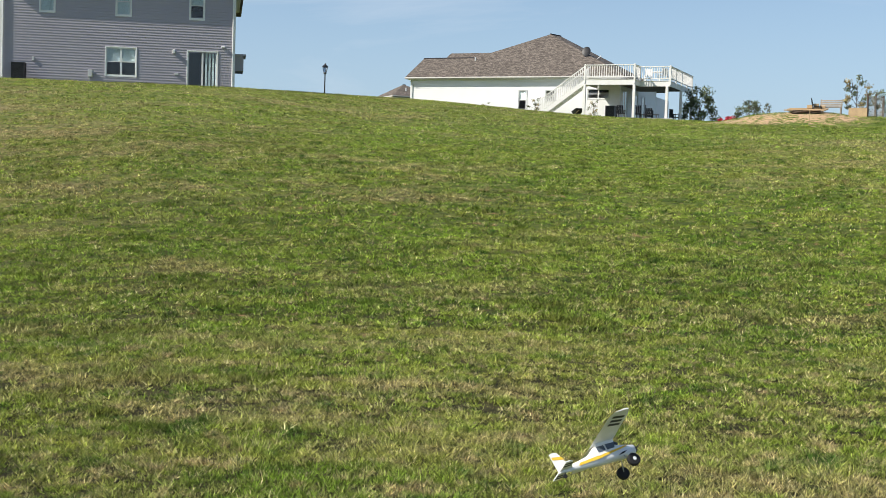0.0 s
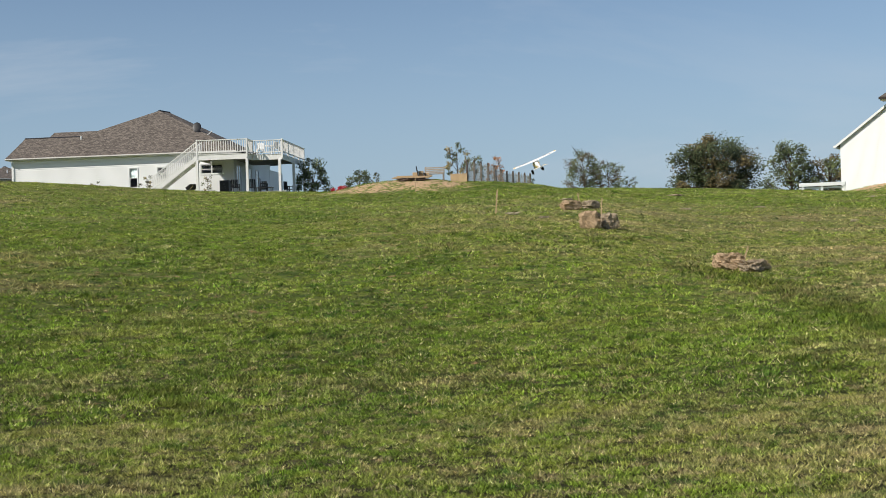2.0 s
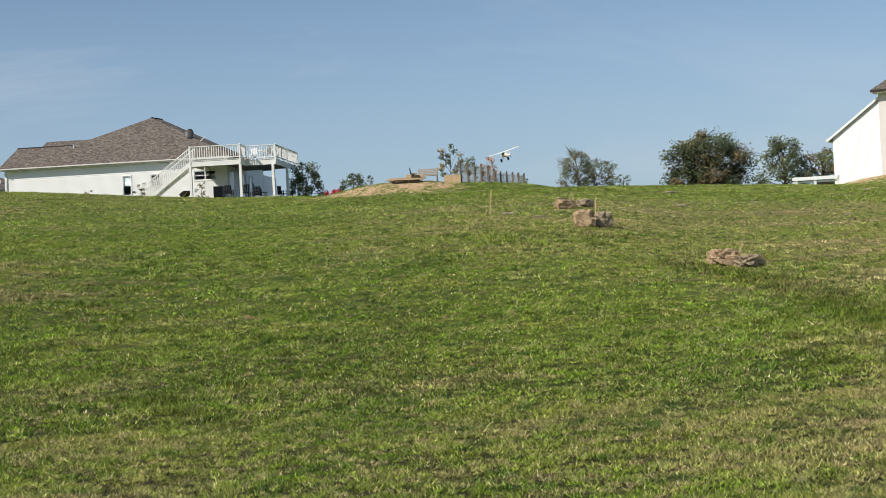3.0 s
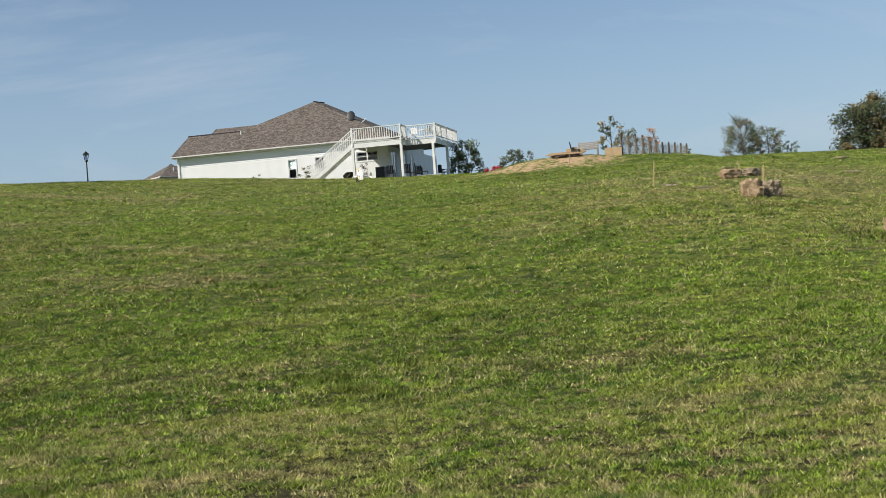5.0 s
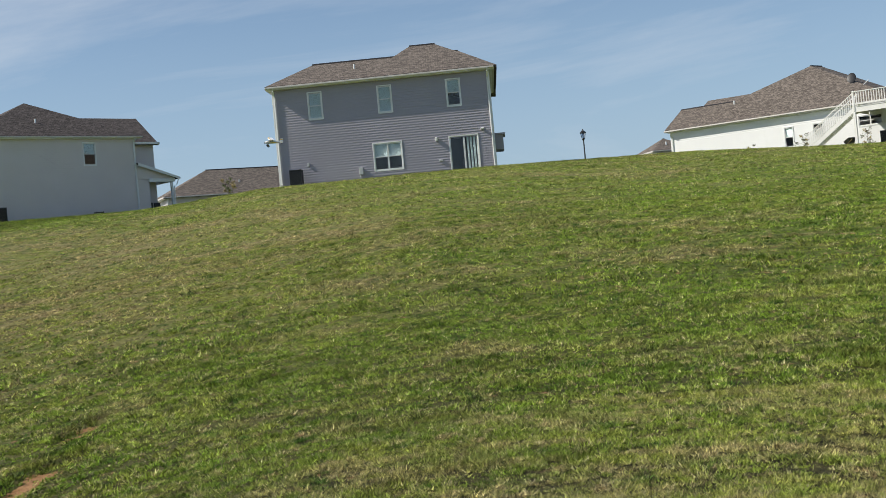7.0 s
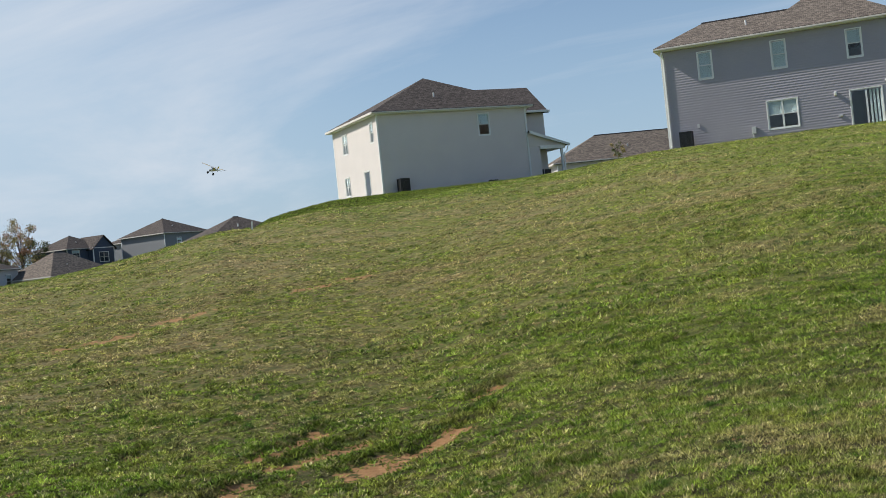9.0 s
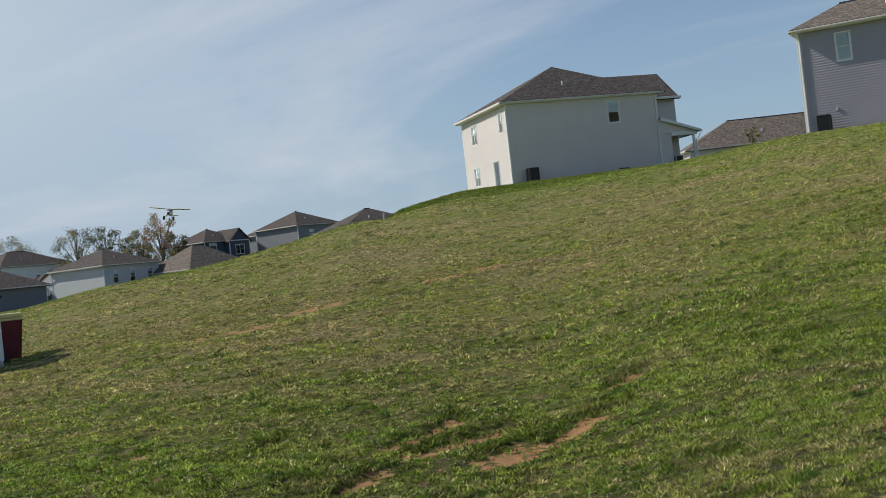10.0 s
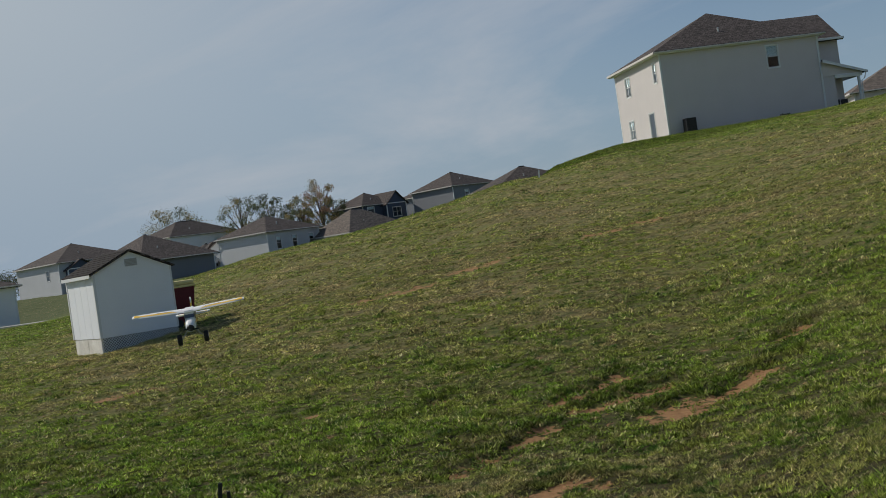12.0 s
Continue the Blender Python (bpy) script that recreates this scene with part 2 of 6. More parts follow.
# the slope, by direction: height 12 m and 30 m out, how far off its brow lies, and how high that stands above eye level in degrees
AZK = np.array([-140, -75, -38, -30, -24, -18, -8, 2, 12, 20, 27, 33.5, 35.8, 37.4, 38.7, 39.6, 40.8, 42, 43.7, 46.1, 48.8, 50.1, 52.7, 55.3, 57, 63, 85, 140], float)
Z12 = np.array([-0.2, 0.3, 0.3, 0.25, 0.2, 0.2, 0.2, 0.2, 0.15, 0.05, -0.2, -0.5, -0.54, -0.55, -0.55, -0.55, -0.56, -0.57, -0.58, -0.6, -0.6, -0.6, -0.6, -0.61, -0.62, -0.65, -0.7, -0.5], float)
Z30 = np.array([-0.6, 1.2, 1.45, 1.68, 2.15, 2.3, 2.2, 2.3, 2.3, 1.9, 1.5, 1, 0.96, 0.94, 0.92, 0.91, 0.86, 0.8, 0.71, 0.6, 0.48, 0.43, 0.31, 0.15, 0.05, -0.15, -0.7, -1.2], float)
BROW_R = np.array([90, 80, 75, 72, 66, 64, 74, 74, 62, 64, 74, 79, 77, 75, 72, 66, 62, 60, 60, 60, 60, 60, 60, 60, 60, 90, 90, 90], float)
BROW_EL = np.array([-1.7, 1.6, 2.4, 2.85, 3.1, 3.2, 3.4, 4, 4.2, 4.1, 3.55, 3.47, 3.38, 3.12, 2.84, 2.43, 2.36, 2.18, 1.88, 1.48, 1.1, 0.99, 0.72, 0.28, 0, -0.85, -1.2, -2.2], float)
FAR_Z = np.array([-1, 4, 4, 4, 4, 4, 4, 4, 4, 4, 4, 4, 3.6, 3.4, 3.3, 3.2, 3.2, 3.1, 3.1, 3, 3, 3, 3, 3, 3, 2.4, 1.5, -2], float)


def slopes(x, y):
    """Slopes of a smooth curve that never overshoots, along the first axis."""
    d = np.diff(y, axis=0) / np.diff(x, axis=0)
    m = np.zeros_like(y)
    a, b = d[:-1], d[1:]
    ok = a * b > 0
    m[1:-1] = np.where(ok, 2 * a * b / np.where(ok, a + b, 1), 0)
    m[0], m[-1] = d[0], d[-1]
    return m


def hermite(x0, x1, y0, y1, m0, m1, q):
    h = x1 - x0
    t = (q - x0) / h
    return (2 * t ** 3 - 3 * t ** 2 + 1) * y0 + (t ** 3 - 2 * t ** 2 + t) * h * m0 + (3 * t ** 2 - 2 * t ** 3) * y1 + (t ** 3 - t ** 2) * h * m1


def round_about(table, az):
    """A value of the table at any direction, smoothly."""
    x = np.concatenate([AZK[-2:] - 360, AZK, AZK[:2] + 360])
    y = np.concatenate([table[-2:], table, table[:2]])
    m = slopes(x, y)
    i = np.clip(np.searchsorted(x, az, "right") - 1, 0, len(x) - 2)
    return hermite(x[i], x[i + 1], y[i], y[i + 1], m[i], m[i + 1], az)


def blob(x, y, az, r, along, across, turn=0.0):
    """1 at a place, falling to 0 at its rim."""
    c = polar(az, r)
    a = radians(turn)
    u, v = (x - c.x) * math.cos(a) + (y - c.y) * math.sin(a), -(x - c.x) * math.sin(a) + (y - c.y) * math.cos(a)
    return np.clip(1 - (u / along) ** 2 - (v / across) ** 2, 0, 1)


def waves(x, y):
    return (np.sin(x * .9 + 1.3 * np.sin(y * .37)) * np.sin(y * .8 + 1.1 * np.sin(x * .43)) * 0.6
            + np.sin(x * 2.3 + y * 1.1 + 2 * np.sin(y * .9)) * np.sin(y * 2.7 - x * .7) * 0.4)


def streak(x, y, p, q, w):
    """1 along the line from p to q (each a direction and a distance), falling to 0 at w metres from it."""
    a, b = polar(*p), polar(*q)
    dx, dy = b.x - a.x, b.y - a.y
    ln = math.hypot(dx, dy)
    u, v = ((x - a.x) * dx + (y - a.y) * dy) / ln, ((y - a.y) * dx - (x - a.x) * dy) / ln
    over = np.maximum(0, np.maximum(-u, u - ln))
    return np.clip(1 - (over * over + v * v) / (w * w), 0, 1)


def grain(x, y, cell, seed=0):
    """Smooth random relief from 0 to 1, with bumps about as wide as the cell."""
    u, v = x / cell, y / cell
    i, j = np.floor(u).astype(np.int64), np.floor(v).astype(np.int64)
    fu, fv = u - i, v - j
    fu, fv = fu * fu * (3 - 2 * fu), fv * fv * (3 - 2 * fv)

    def lot(a, b):
        k = (a * 374761393 + b * 668265263 + seed * 974634777) & 0xFFFFFFFF
        k = ((k ^ (k >> 13)) * 1274126177) & 0xFFFFFFFF
        return ((k ^ (k >> 16)) & 0xFFFF) / 65535.0
    lo, hi = lot(i, j) * (1 - fu) + lot(i + 1, j) * fu, lot(i, j + 1) * (1 - fu) + lot(i + 1, j + 1) * fu
    return lo * (1 - fv) + hi * fv


def mown(x, y):
    """Uneven rows left by the mower, along the slope; it bears round where the slope does."""
    az = np.degrees(np.arctan2(-x, y))
    t = np.clip((az - 8) / 26, 0, 1)
    t = t * t * (3 - 2 * t)

    def rows(turn, seed):
        c, d = math.cos(radians(turn)), math.sin(radians(turn))
        u, v = x * c + y * d, -x * d + y * c
        v = v + .25 * np.sin(u * .31) + .1 * np.sin(u * .9)
        return .45 * grain(u / 9, v, .30, seed) + .55 * grain(u / 5, v, .75, seed + 1)
    return rows(-8, 31) * (1 - t) + rows(36, 37) * t


# bare places: from and to (direction, distance), half width
SOIL = (((39.9, 15.2), (37.2, 16.4), .26), ((39.0, 14.5), (35.4, 15.3), .36), ((35.4, 13.6), (33.0, 14.2), .50), ((32.2, 14.4), (29.9, 15.0), .32), ((42.3, 13.2), (40.6, 13.9), .24),
        ((45.2, 12.2), (43.6, 12.6), .30), ((41.6, 10.5), (40.3, 10.9), .32), ((39.2, 10.5), (38.6, 10.6), .2), ((45.9, 16.6), (45.3, 16.8), .25), ((45.2, 13.9), (44.7, 14.0), .2),
        ((29.7, 16.5), (29.0, 16.9), .3), ((44.0, 31.6), (43.1, 31.8), .6), ((46.2, 30.1), (45.4, 30.3), .5), ((48.6, 30.0), (47.2, 30.2), .5), ((35.8, 34.2), (34.4, 34.6), .6),
        ((37.6, 33.3), (36.8, 33.5), .5), ((42.4, 32.0), (41.6, 32.1), .4), ((60.2, 23.3), (57.4, 23.5), .35), ((52.5, 17.0), (51.6, 17.1), .22), ((-17.2, 60.4), (-13.4, 60.2), 2.7), ((-41.5, 73.3), (-37.2, 73.3), 1.9))


def ground_z(x, y):
    x, y = np.asarray(x, float), np.asarray(y, float)
    r = np.clip(np.hypot(x, y), 0, 1499)
    az = np.degrees(np.arctan2(-x, y))
    brow = round_about(BROW_R, az)
    top = 1.6 + brow * np.tan(np.radians(round_about(BROW_EL, az)))
    o = np.zeros_like(r)
    rk = np.stack([o, o + 12, o + 30, brow, brow + 32, o + 185, o + 500, o + 1500])
    zk = np.stack([o, round_about(Z12, az), round_about(Z30, az), top, top, round_about(FAR_Z, az), o, o - 20])
    mk = slopes(rk, zk)
    mk[3] = (top - 1.6) / brow          # at the brow the slope just meets the line of sight
    j = np.clip((rk <= r).sum(0) - 1, 0, 6)[None]
    pick = lambda a, k: np.take_along_axis(a, j + k, 0)[0]
    z = hermite(pick(rk, 0), pick(rk, 1), pick(zk, 0), pick(zk, 1), pick(mk, 0), pick(mk, 1), r)
    z = z + waves(x, y) * 0.025 * np.clip(r / 8, 0, 1)
    z = z + 0.47 * blob(x, y, -18.2, 63, 5.8, 5, 0) ** .8 + 0.22 * blob(x, y, -15.3, 62, 3.4, 4, 0)
    # bare soil lies a little lower than the turf round it
    for p, q, w in SOIL[:11]:
        z = z - 0.06 * streak(x, y, p, q, w) ** .5
    # earth heaped up beside the gabled house
    z = z + 0.55 * blob(x, y, -38.6, 74, 3.2, 2.2, -38)
    # a lower crest in front of the pale house
    z = z + 0.55 * blob(x, y, 34, 54, 12, 9, 34) ** 2
    return z


def gz(p):
    return float(ground_z(np.array([p[0]]), np.array([p[1]]))[0])


def stand(az, r, turn=0.0, dz=0.0):
    p = polar(az, r)
    return pose(p.x, p.y, gz(p) + dz, 0, 0, turn)


def bare_at(x, y):
    b = np.zeros_like(x)
    for p, q, w in SOIL:
        b = np.maximum(b, streak(x, y, p, q, w))
    # the rims fray
    return np.clip(b * .95 + (.7 * (grain(x, y, .17, 3) - .5) + .8 * (grain(x, y, .42, 5) - .58)) * (b > 0), 0, 1)


def ground_material():
    m = bpy.data.materials.new("mown_lawn")
    m.use_nodes = True
    nt = m.node_tree
    n, l = nt.nodes, nt.links
    b = n["Principled BSDF"]
    b.inputs["Roughness"].default_value, b.inputs["Specular IOR Level"].default_value = 0.9, 0.15
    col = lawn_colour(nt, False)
    co = n.new("ShaderNodeTexCoord")
    at = n.new("ShaderNodeAttribute"); at.attribute_name = "bare"
    nz = n.new("ShaderNodeTexNoise"); nz.inputs["Scale"].default_value = 5.0; nz.inputs["Detail"].default_value = 7; nz.inputs["Roughness"].default_value = 0.65
    l.new(co.outputs["Object"], nz.inputs["Vector"])
    sm = n.new("ShaderNodeMath"); sm.operation = "MULTIPLY_ADD"; sm.inputs[1].default_value = 4.0
    l.new(nz.outputs["Fac"], sm.inputs[0]); l.new(at.outputs["Fac"], sm.inputs[2])
    th = n.new("ShaderNodeMapRange"); th.inputs["From Min"].default_value, th.inputs["From Max"].default_value = 2.50, 2.66
    l.new(sm.outputs[0], th.inputs["Value"])
    soil = n.new("ShaderNodeMix"); soil.data_type = "RGBA"
    soil.inputs["A"].default_value, soil.inputs["B"].default_value = (0.22, 0.115, 0.050, 1), (0.50, 0.29, 0.14, 1)
    n3 = n.new("ShaderNodeTexNoise"); n3.inputs["Scale"].default_value = 9; n3.inputs["Detail"].default_value = 6
    l.new(co.outputs["Object"], n3.inputs["Vector"]); l.new(n3.outputs["Fac"], soil.inputs["Factor"])
    # the heaped subsoil up on the brow is paler
    ln = n.new("ShaderNodeVectorMath"); ln.operation = "LENGTH"
    l.new(co.outputs["Object"], ln.inputs[0])
    pale = n.new("ShaderNodeMapRange"); pale.inputs["From Min"].default_value, pale.inputs["From Max"].default_value = 42.0, 52.0
    l.new(ln.outputs["Value"], pale.inputs["Value"])
    heap = n.new("ShaderNodeMix"); heap.data_type = "RGBA"
    l.new(pale.outputs["Result"], heap.inputs["Factor"]); l.new(soil.outputs["Result"], heap.inputs["A"]); heap.inputs["B"].default_value = (0.58, 0.39, 0.235, 1)
    mx = n.new("ShaderNodeMix"); mx.data_type = "RGBA"
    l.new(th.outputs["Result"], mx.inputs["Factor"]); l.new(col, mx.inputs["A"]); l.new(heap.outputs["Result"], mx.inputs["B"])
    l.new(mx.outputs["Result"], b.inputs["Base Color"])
    bp = n.new("ShaderNodeBump"); bp.inputs["Strength"].default_value, bp.inputs["Distance"].default_value = 1.0, 0.09
    nb = n.new("ShaderNodeTexNoise"); nb.inputs["Scale"].default_value = 7; nb.inputs["Detail"].default_value = 8; nb.inputs["Roughness"].default_value = 0.7
    l.new(co.outputs["Object"], nb.inputs["Vector"]); l.new(nb.outputs["Fac"], bp.inputs["Height"]); l.new(bp.outputs[0], b.inputs["Normal"])
    return m


def lawn_colour(nt, blades):
    """Green turf with straw-coloured, dark green and yellowish patches, the same for the soil layer and the blades."""
    n, l = nt.nodes, nt.links
    co = n.new("ShaderNodeTexCoord")

    def noise_of(scale, detail, rough=0.55, stretch=None):
        t = n.new("ShaderNodeTexNoise")
        t.inputs["Scale"].default_value, t.inputs["Detail"].default_value, t.inputs["Roughness"].default_value = scale, detail, rough
        src = co.outputs["Object"]
        if stretch:
            mp = n.new("ShaderNodeMapping"); mp.inputs["Scale"].default_value = stretch
            l.new(src, mp.inputs[0]); src = mp.outputs[0]
        l.new(src, t.inputs["Vector"])
        return t.outputs["Fac"]

    def mixed(fac, lo, hi, a, c):
        r = n.new("ShaderNodeMapRange"); r.inputs["From Min"].default_value, r.inputs["From Max"].default_value = lo, hi
        l.new(fac, r.inputs["Value"])
        x = n.new("ShaderNodeMix"); x.data_type = "RGBA"
        l.new(r.outputs["Result"], x.inputs["Factor"])
        for key, v in (("A", a), ("B", c)):
            if isinstance(v, tuple):
                x.inputs[key].default_value = (*v, 1)
            else:
                l.new(v, x.inputs[key])
        return x.outputs["Result"]
    # the turf has dried out more where the feet go, close to the camera's stand
    ln = n.new("ShaderNodeVectorMath"); ln.operation = "LENGTH"
    l.new(co.outputs["Object"], ln.inputs[0])
    near = n.new("ShaderNodeMapRange"); near.interpolation_type = "SMOOTHSTEP"
    near.inputs["From Min"].default_value, near.inputs["From Max"].default_value = 17.0, 8.0
    near.inputs["To Min"].default_value, near.inputs["To Max"].default_value = 0.0, 0.055
    l.new(ln.outputs["Value"], near.inputs["Value"])

    # and on the upper slopes, towards the shed and past the straw bales
    both = near.outputs["Result"]
    for c, r0, r1, most in ((polar(43, 38, 2), 27.0, 10.0, 0.085), (polar(-37, 36, 2), 18.0, 10.0, 0.07), (polar(8, 60, 5), 26.0, 12.0, 0.04)):
        far = n.new("ShaderNodeVectorMath"); far.operation = "DISTANCE"; far.inputs[1].default_value = c
        l.new(co.outputs["Object"], far.inputs[0])
        up = n.new("ShaderNodeMapRange"); up.interpolation_type = "SMOOTHSTEP"
        up.inputs["From Min"].default_value, up.inputs["From Max"].default_value = r0, r1
        up.inputs["To Min"].default_value, up.inputs["To Max"].default_value = 0.0, most
        l.new(far.outputs["Value"], up.inputs["Value"])
        add = n.new("ShaderNodeMath"); add.operation = "ADD"
        l.new(both, add.inputs[0]); l.new(up.outputs["Result"], add.inputs[1])
        both = add.outputs[0]

    def plus(fac):
        s = n.new("ShaderNodeMath"); s.operation = "ADD"
        l.new(fac, s.inputs[0]); l.new(both, s.inputs[1])
        return s.outputs[0]
    green = mixed(noise_of(0.16, 4), 0.4, 0.62, (0.156, 0.236, 0.030), (0.214, 0.306, 0.038))
    green = mixed(noise_of(0.62, 5, 0.6), 0.56, 0.70, green, (0.220, 0.345, 0.034))
    green = mixed(plus(noise_of(0.9, 6, 0.7, (0.6, 1.5, 1))), 0.46, 0.71, green, (0.320, 0.335, 0.070))
    straw = mixed(plus(noise_of(0.33, 9, 0.76, (0.7, 1.3, 1))), 0.535, 0.70, green, (0.43, 0.340, 0.17))
    straw = mixed(plus(noise_of(5.0, 4, 0.6)), 0.56, 0.70, straw, (0.40, 0.335, 0.16))
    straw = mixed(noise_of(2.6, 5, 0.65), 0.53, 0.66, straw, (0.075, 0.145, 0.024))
    # shade between near blades is painted into the thatch; elsewhere turf closes over it
    shaded_thatch = mixed(noise_of(9, 6, 0.75), 0.40, 0.64, (0.017, 0.019, 0.008), (0.095, 0.088, 0.034))
    # the turf's dark flecks paint in the shade of its gaps
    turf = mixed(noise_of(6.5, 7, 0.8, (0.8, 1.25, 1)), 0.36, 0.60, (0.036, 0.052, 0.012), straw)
    cover = n.new("ShaderNodeAttribute"); cover.attribute_name = "shaded_thatch"
    out = mixed(cover.outputs["Fac"], 0.0, 1.0, turf, shaded_thatch)
    # brown earth shows between the weeds on the drier side
    dry_side = n.new("ShaderNodeVectorMath"); dry_side.operation = "DISTANCE"; dry_side.inputs[1].default_value = polar(46, 30, 0)
    l.new(co.outputs["Object"], dry_side.inputs[0])
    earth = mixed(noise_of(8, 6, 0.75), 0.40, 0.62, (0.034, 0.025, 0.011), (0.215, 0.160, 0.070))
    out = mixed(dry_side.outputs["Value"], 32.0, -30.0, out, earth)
    out = mixed(ln.outputs["Value"], 78.0, 105.0, out, mixed(noise_of(0.9, 6, 0.7), 0.4, 0.6, (0.060, 0.085, 0.028), (0.115, 0.125, 0.050)))
    if blades:
        out = straw
        gi = n.new("ShaderNodeNewGeometry")
        # some tufts have dried out
        dry = n.new("ShaderNodeAttribute"); dry.attribute_name = "dry"
        x = n.new("ShaderNodeMix"); x.data_type = "RGBA"
        l.new(dry.outputs["Fac"], x.inputs["Factor"]); l.new(out, x.inputs["A"]); x.inputs["B"].default_value = (0.44, 0.39, 0.21, 1)
        hs = n.new("ShaderNodeHueSaturation")
        mr = n.new("ShaderNodeMapRange"); mr.inputs["To Min"].default_value, mr.inputs["To Max"].default_value = 0.30, 1.75
        wn = n.new("ShaderNodeTexWhiteNoise"); wn.noise_dimensions = "1D"
        l.new(gi.outputs["Random Per Island"], wn.inputs["W"]); l.new(wn.outputs["Value"], mr.inputs["Value"])
        # each tuft has its own tone of green, with some light and shade painted in
        tone = n.new("ShaderNodeAttribute"); tone.attribute_name = "tone"
        both_tones = n.new("ShaderNodeMath"); both_tones.operation = "MULTIPLY"
        l.new(mr.outputs["Result"], both_tones.inputs[0]); l.new(tone.outputs["Fac"], both_tones.inputs[1])
        l.new(both_tones.outputs[0], hs.inputs["Value"]); l.new(x.outputs["Result"], hs.inputs["Color"])
        out = hs.outputs["Color"]
    return out


def make_ground():
    az = np.concatenate([np.arange(-180, -46, 4.0), np.arange(-46, 26, 0.5), np.arange(26, 50, 0.25), np.arange(50, 72, 0.5), np.arange(72, 180, 4.0)])
    r = [0.6]
    while r[-1] < 1400:
        r.append(r[-1] + (0.09 if 9 < r[-1] < 18 else max(0.16, min(r[-1] * 0.016, 80))) if r[-1] < 130 else r[-1] * 1.06)
    r = np.array(r)
    R, A = np.meshgrid(r, az, indexing="ij")
    x, y = -R * np.sin(np.radians(A)), R * np.cos(np.radians(A))
    x, y = np.append(x.ravel(), 0), np.append(y.ravel(), 0)
    z = ground_z(x, y)
    na, nr = len(az), len(r)
    i, j = np.meshgrid(np.arange(nr - 1), np.arange(na), indexing="ij")
    q = np.stack([i * na + j, i * na + (j + 1) % na, (i + 1) * na + (j + 1) % na, (i + 1) * na + j], -1).reshape(-1, 4)
    faces = q[:, ::-1].tolist() + [(nr * na, a, b) for a, b in zip(range(na), [*range(1, na), 0])]
    me = bpy.data.meshes.new("ground")
    me.from_pydata(np.stack([x, y, z], 1).tolist(), [], faces)
    me.polygons.foreach_set("use_smooth", [True] * len(me.polygons))
    a = me.attributes.new("bare", "FLOAT", "POINT")
    a.data.foreach_set("value", bare_at(x, y))
    # thatch, darkened for shade, lies under the open, longer blades; elsewhere the turf is close
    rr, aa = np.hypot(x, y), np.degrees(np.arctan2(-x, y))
    me.attributes.new("shaded_thatch", "FLOAT", "POINT").data.foreach_set("value", np.clip((26 - rr) / 17, 0, 1) * (rr > 5.9) * (aa > -41) * (aa < 68))
    me.materials.append(ground_material())
    me.update()
    tagged(new("ground", me), "mown green lawn with straw-coloured patches on a rising slope", "lawn", kind="structure")


make_ground()


# ---- houses ----
def siding(L, h, openings, step=0.115, z0=0.0, slope=None, lap=0.010):
    """Lapped boards on a wall along x from 0 to L, its face at y = 0 towards -y, with holes. slope(z): the wall's end at that height."""
    s = Shape()
    z = z0
    while z < h - 1e-6:
        z1 = min(z + step, h)
        a, b = slope((z + z1) / 2) if slope else (0, L)
        cuts = [(a, b)]
        for x0, x1, c0, c1 in openings:
            if c0 < (z + z1) / 2 < c1:
                cuts = [p for u, v in cuts for p in ((u, min(v, x0)), (max(u, x1), v)) if p[1] - p[0] > 0.01]
        for u, v in cuts:
            s.add([(u, -lap, z), (v, -lap, z), (v, 0, z1), (u, 0, z1), (u, 0.0, z), (v, 0.0, z), (u, 0.1, z), (v, 0.1, z), (v, 0.1, z1), (u, 0.1, z1)],
                  [(0, 1, 2, 3), (4, 5, 1, 0), (7, 6, 9, 8), (6, 4, 0, 3, 9), (5, 7, 8, 2, 1), (3, 2, 8, 9)])
        z = z1
    # neighbouring boards share their corners, so that the wall is one sheet
    at, into, vs = {}, [], []
    for v in s.v:
        key = tuple(round(c, 4) for c in v)
        if key not in at:
            at[key] = len(vs)
            vs.append(v)
        into.append(at[key])
    s.v, s.f = vs, [tuple(into[i] for i in f) for f in s.f]
    return s


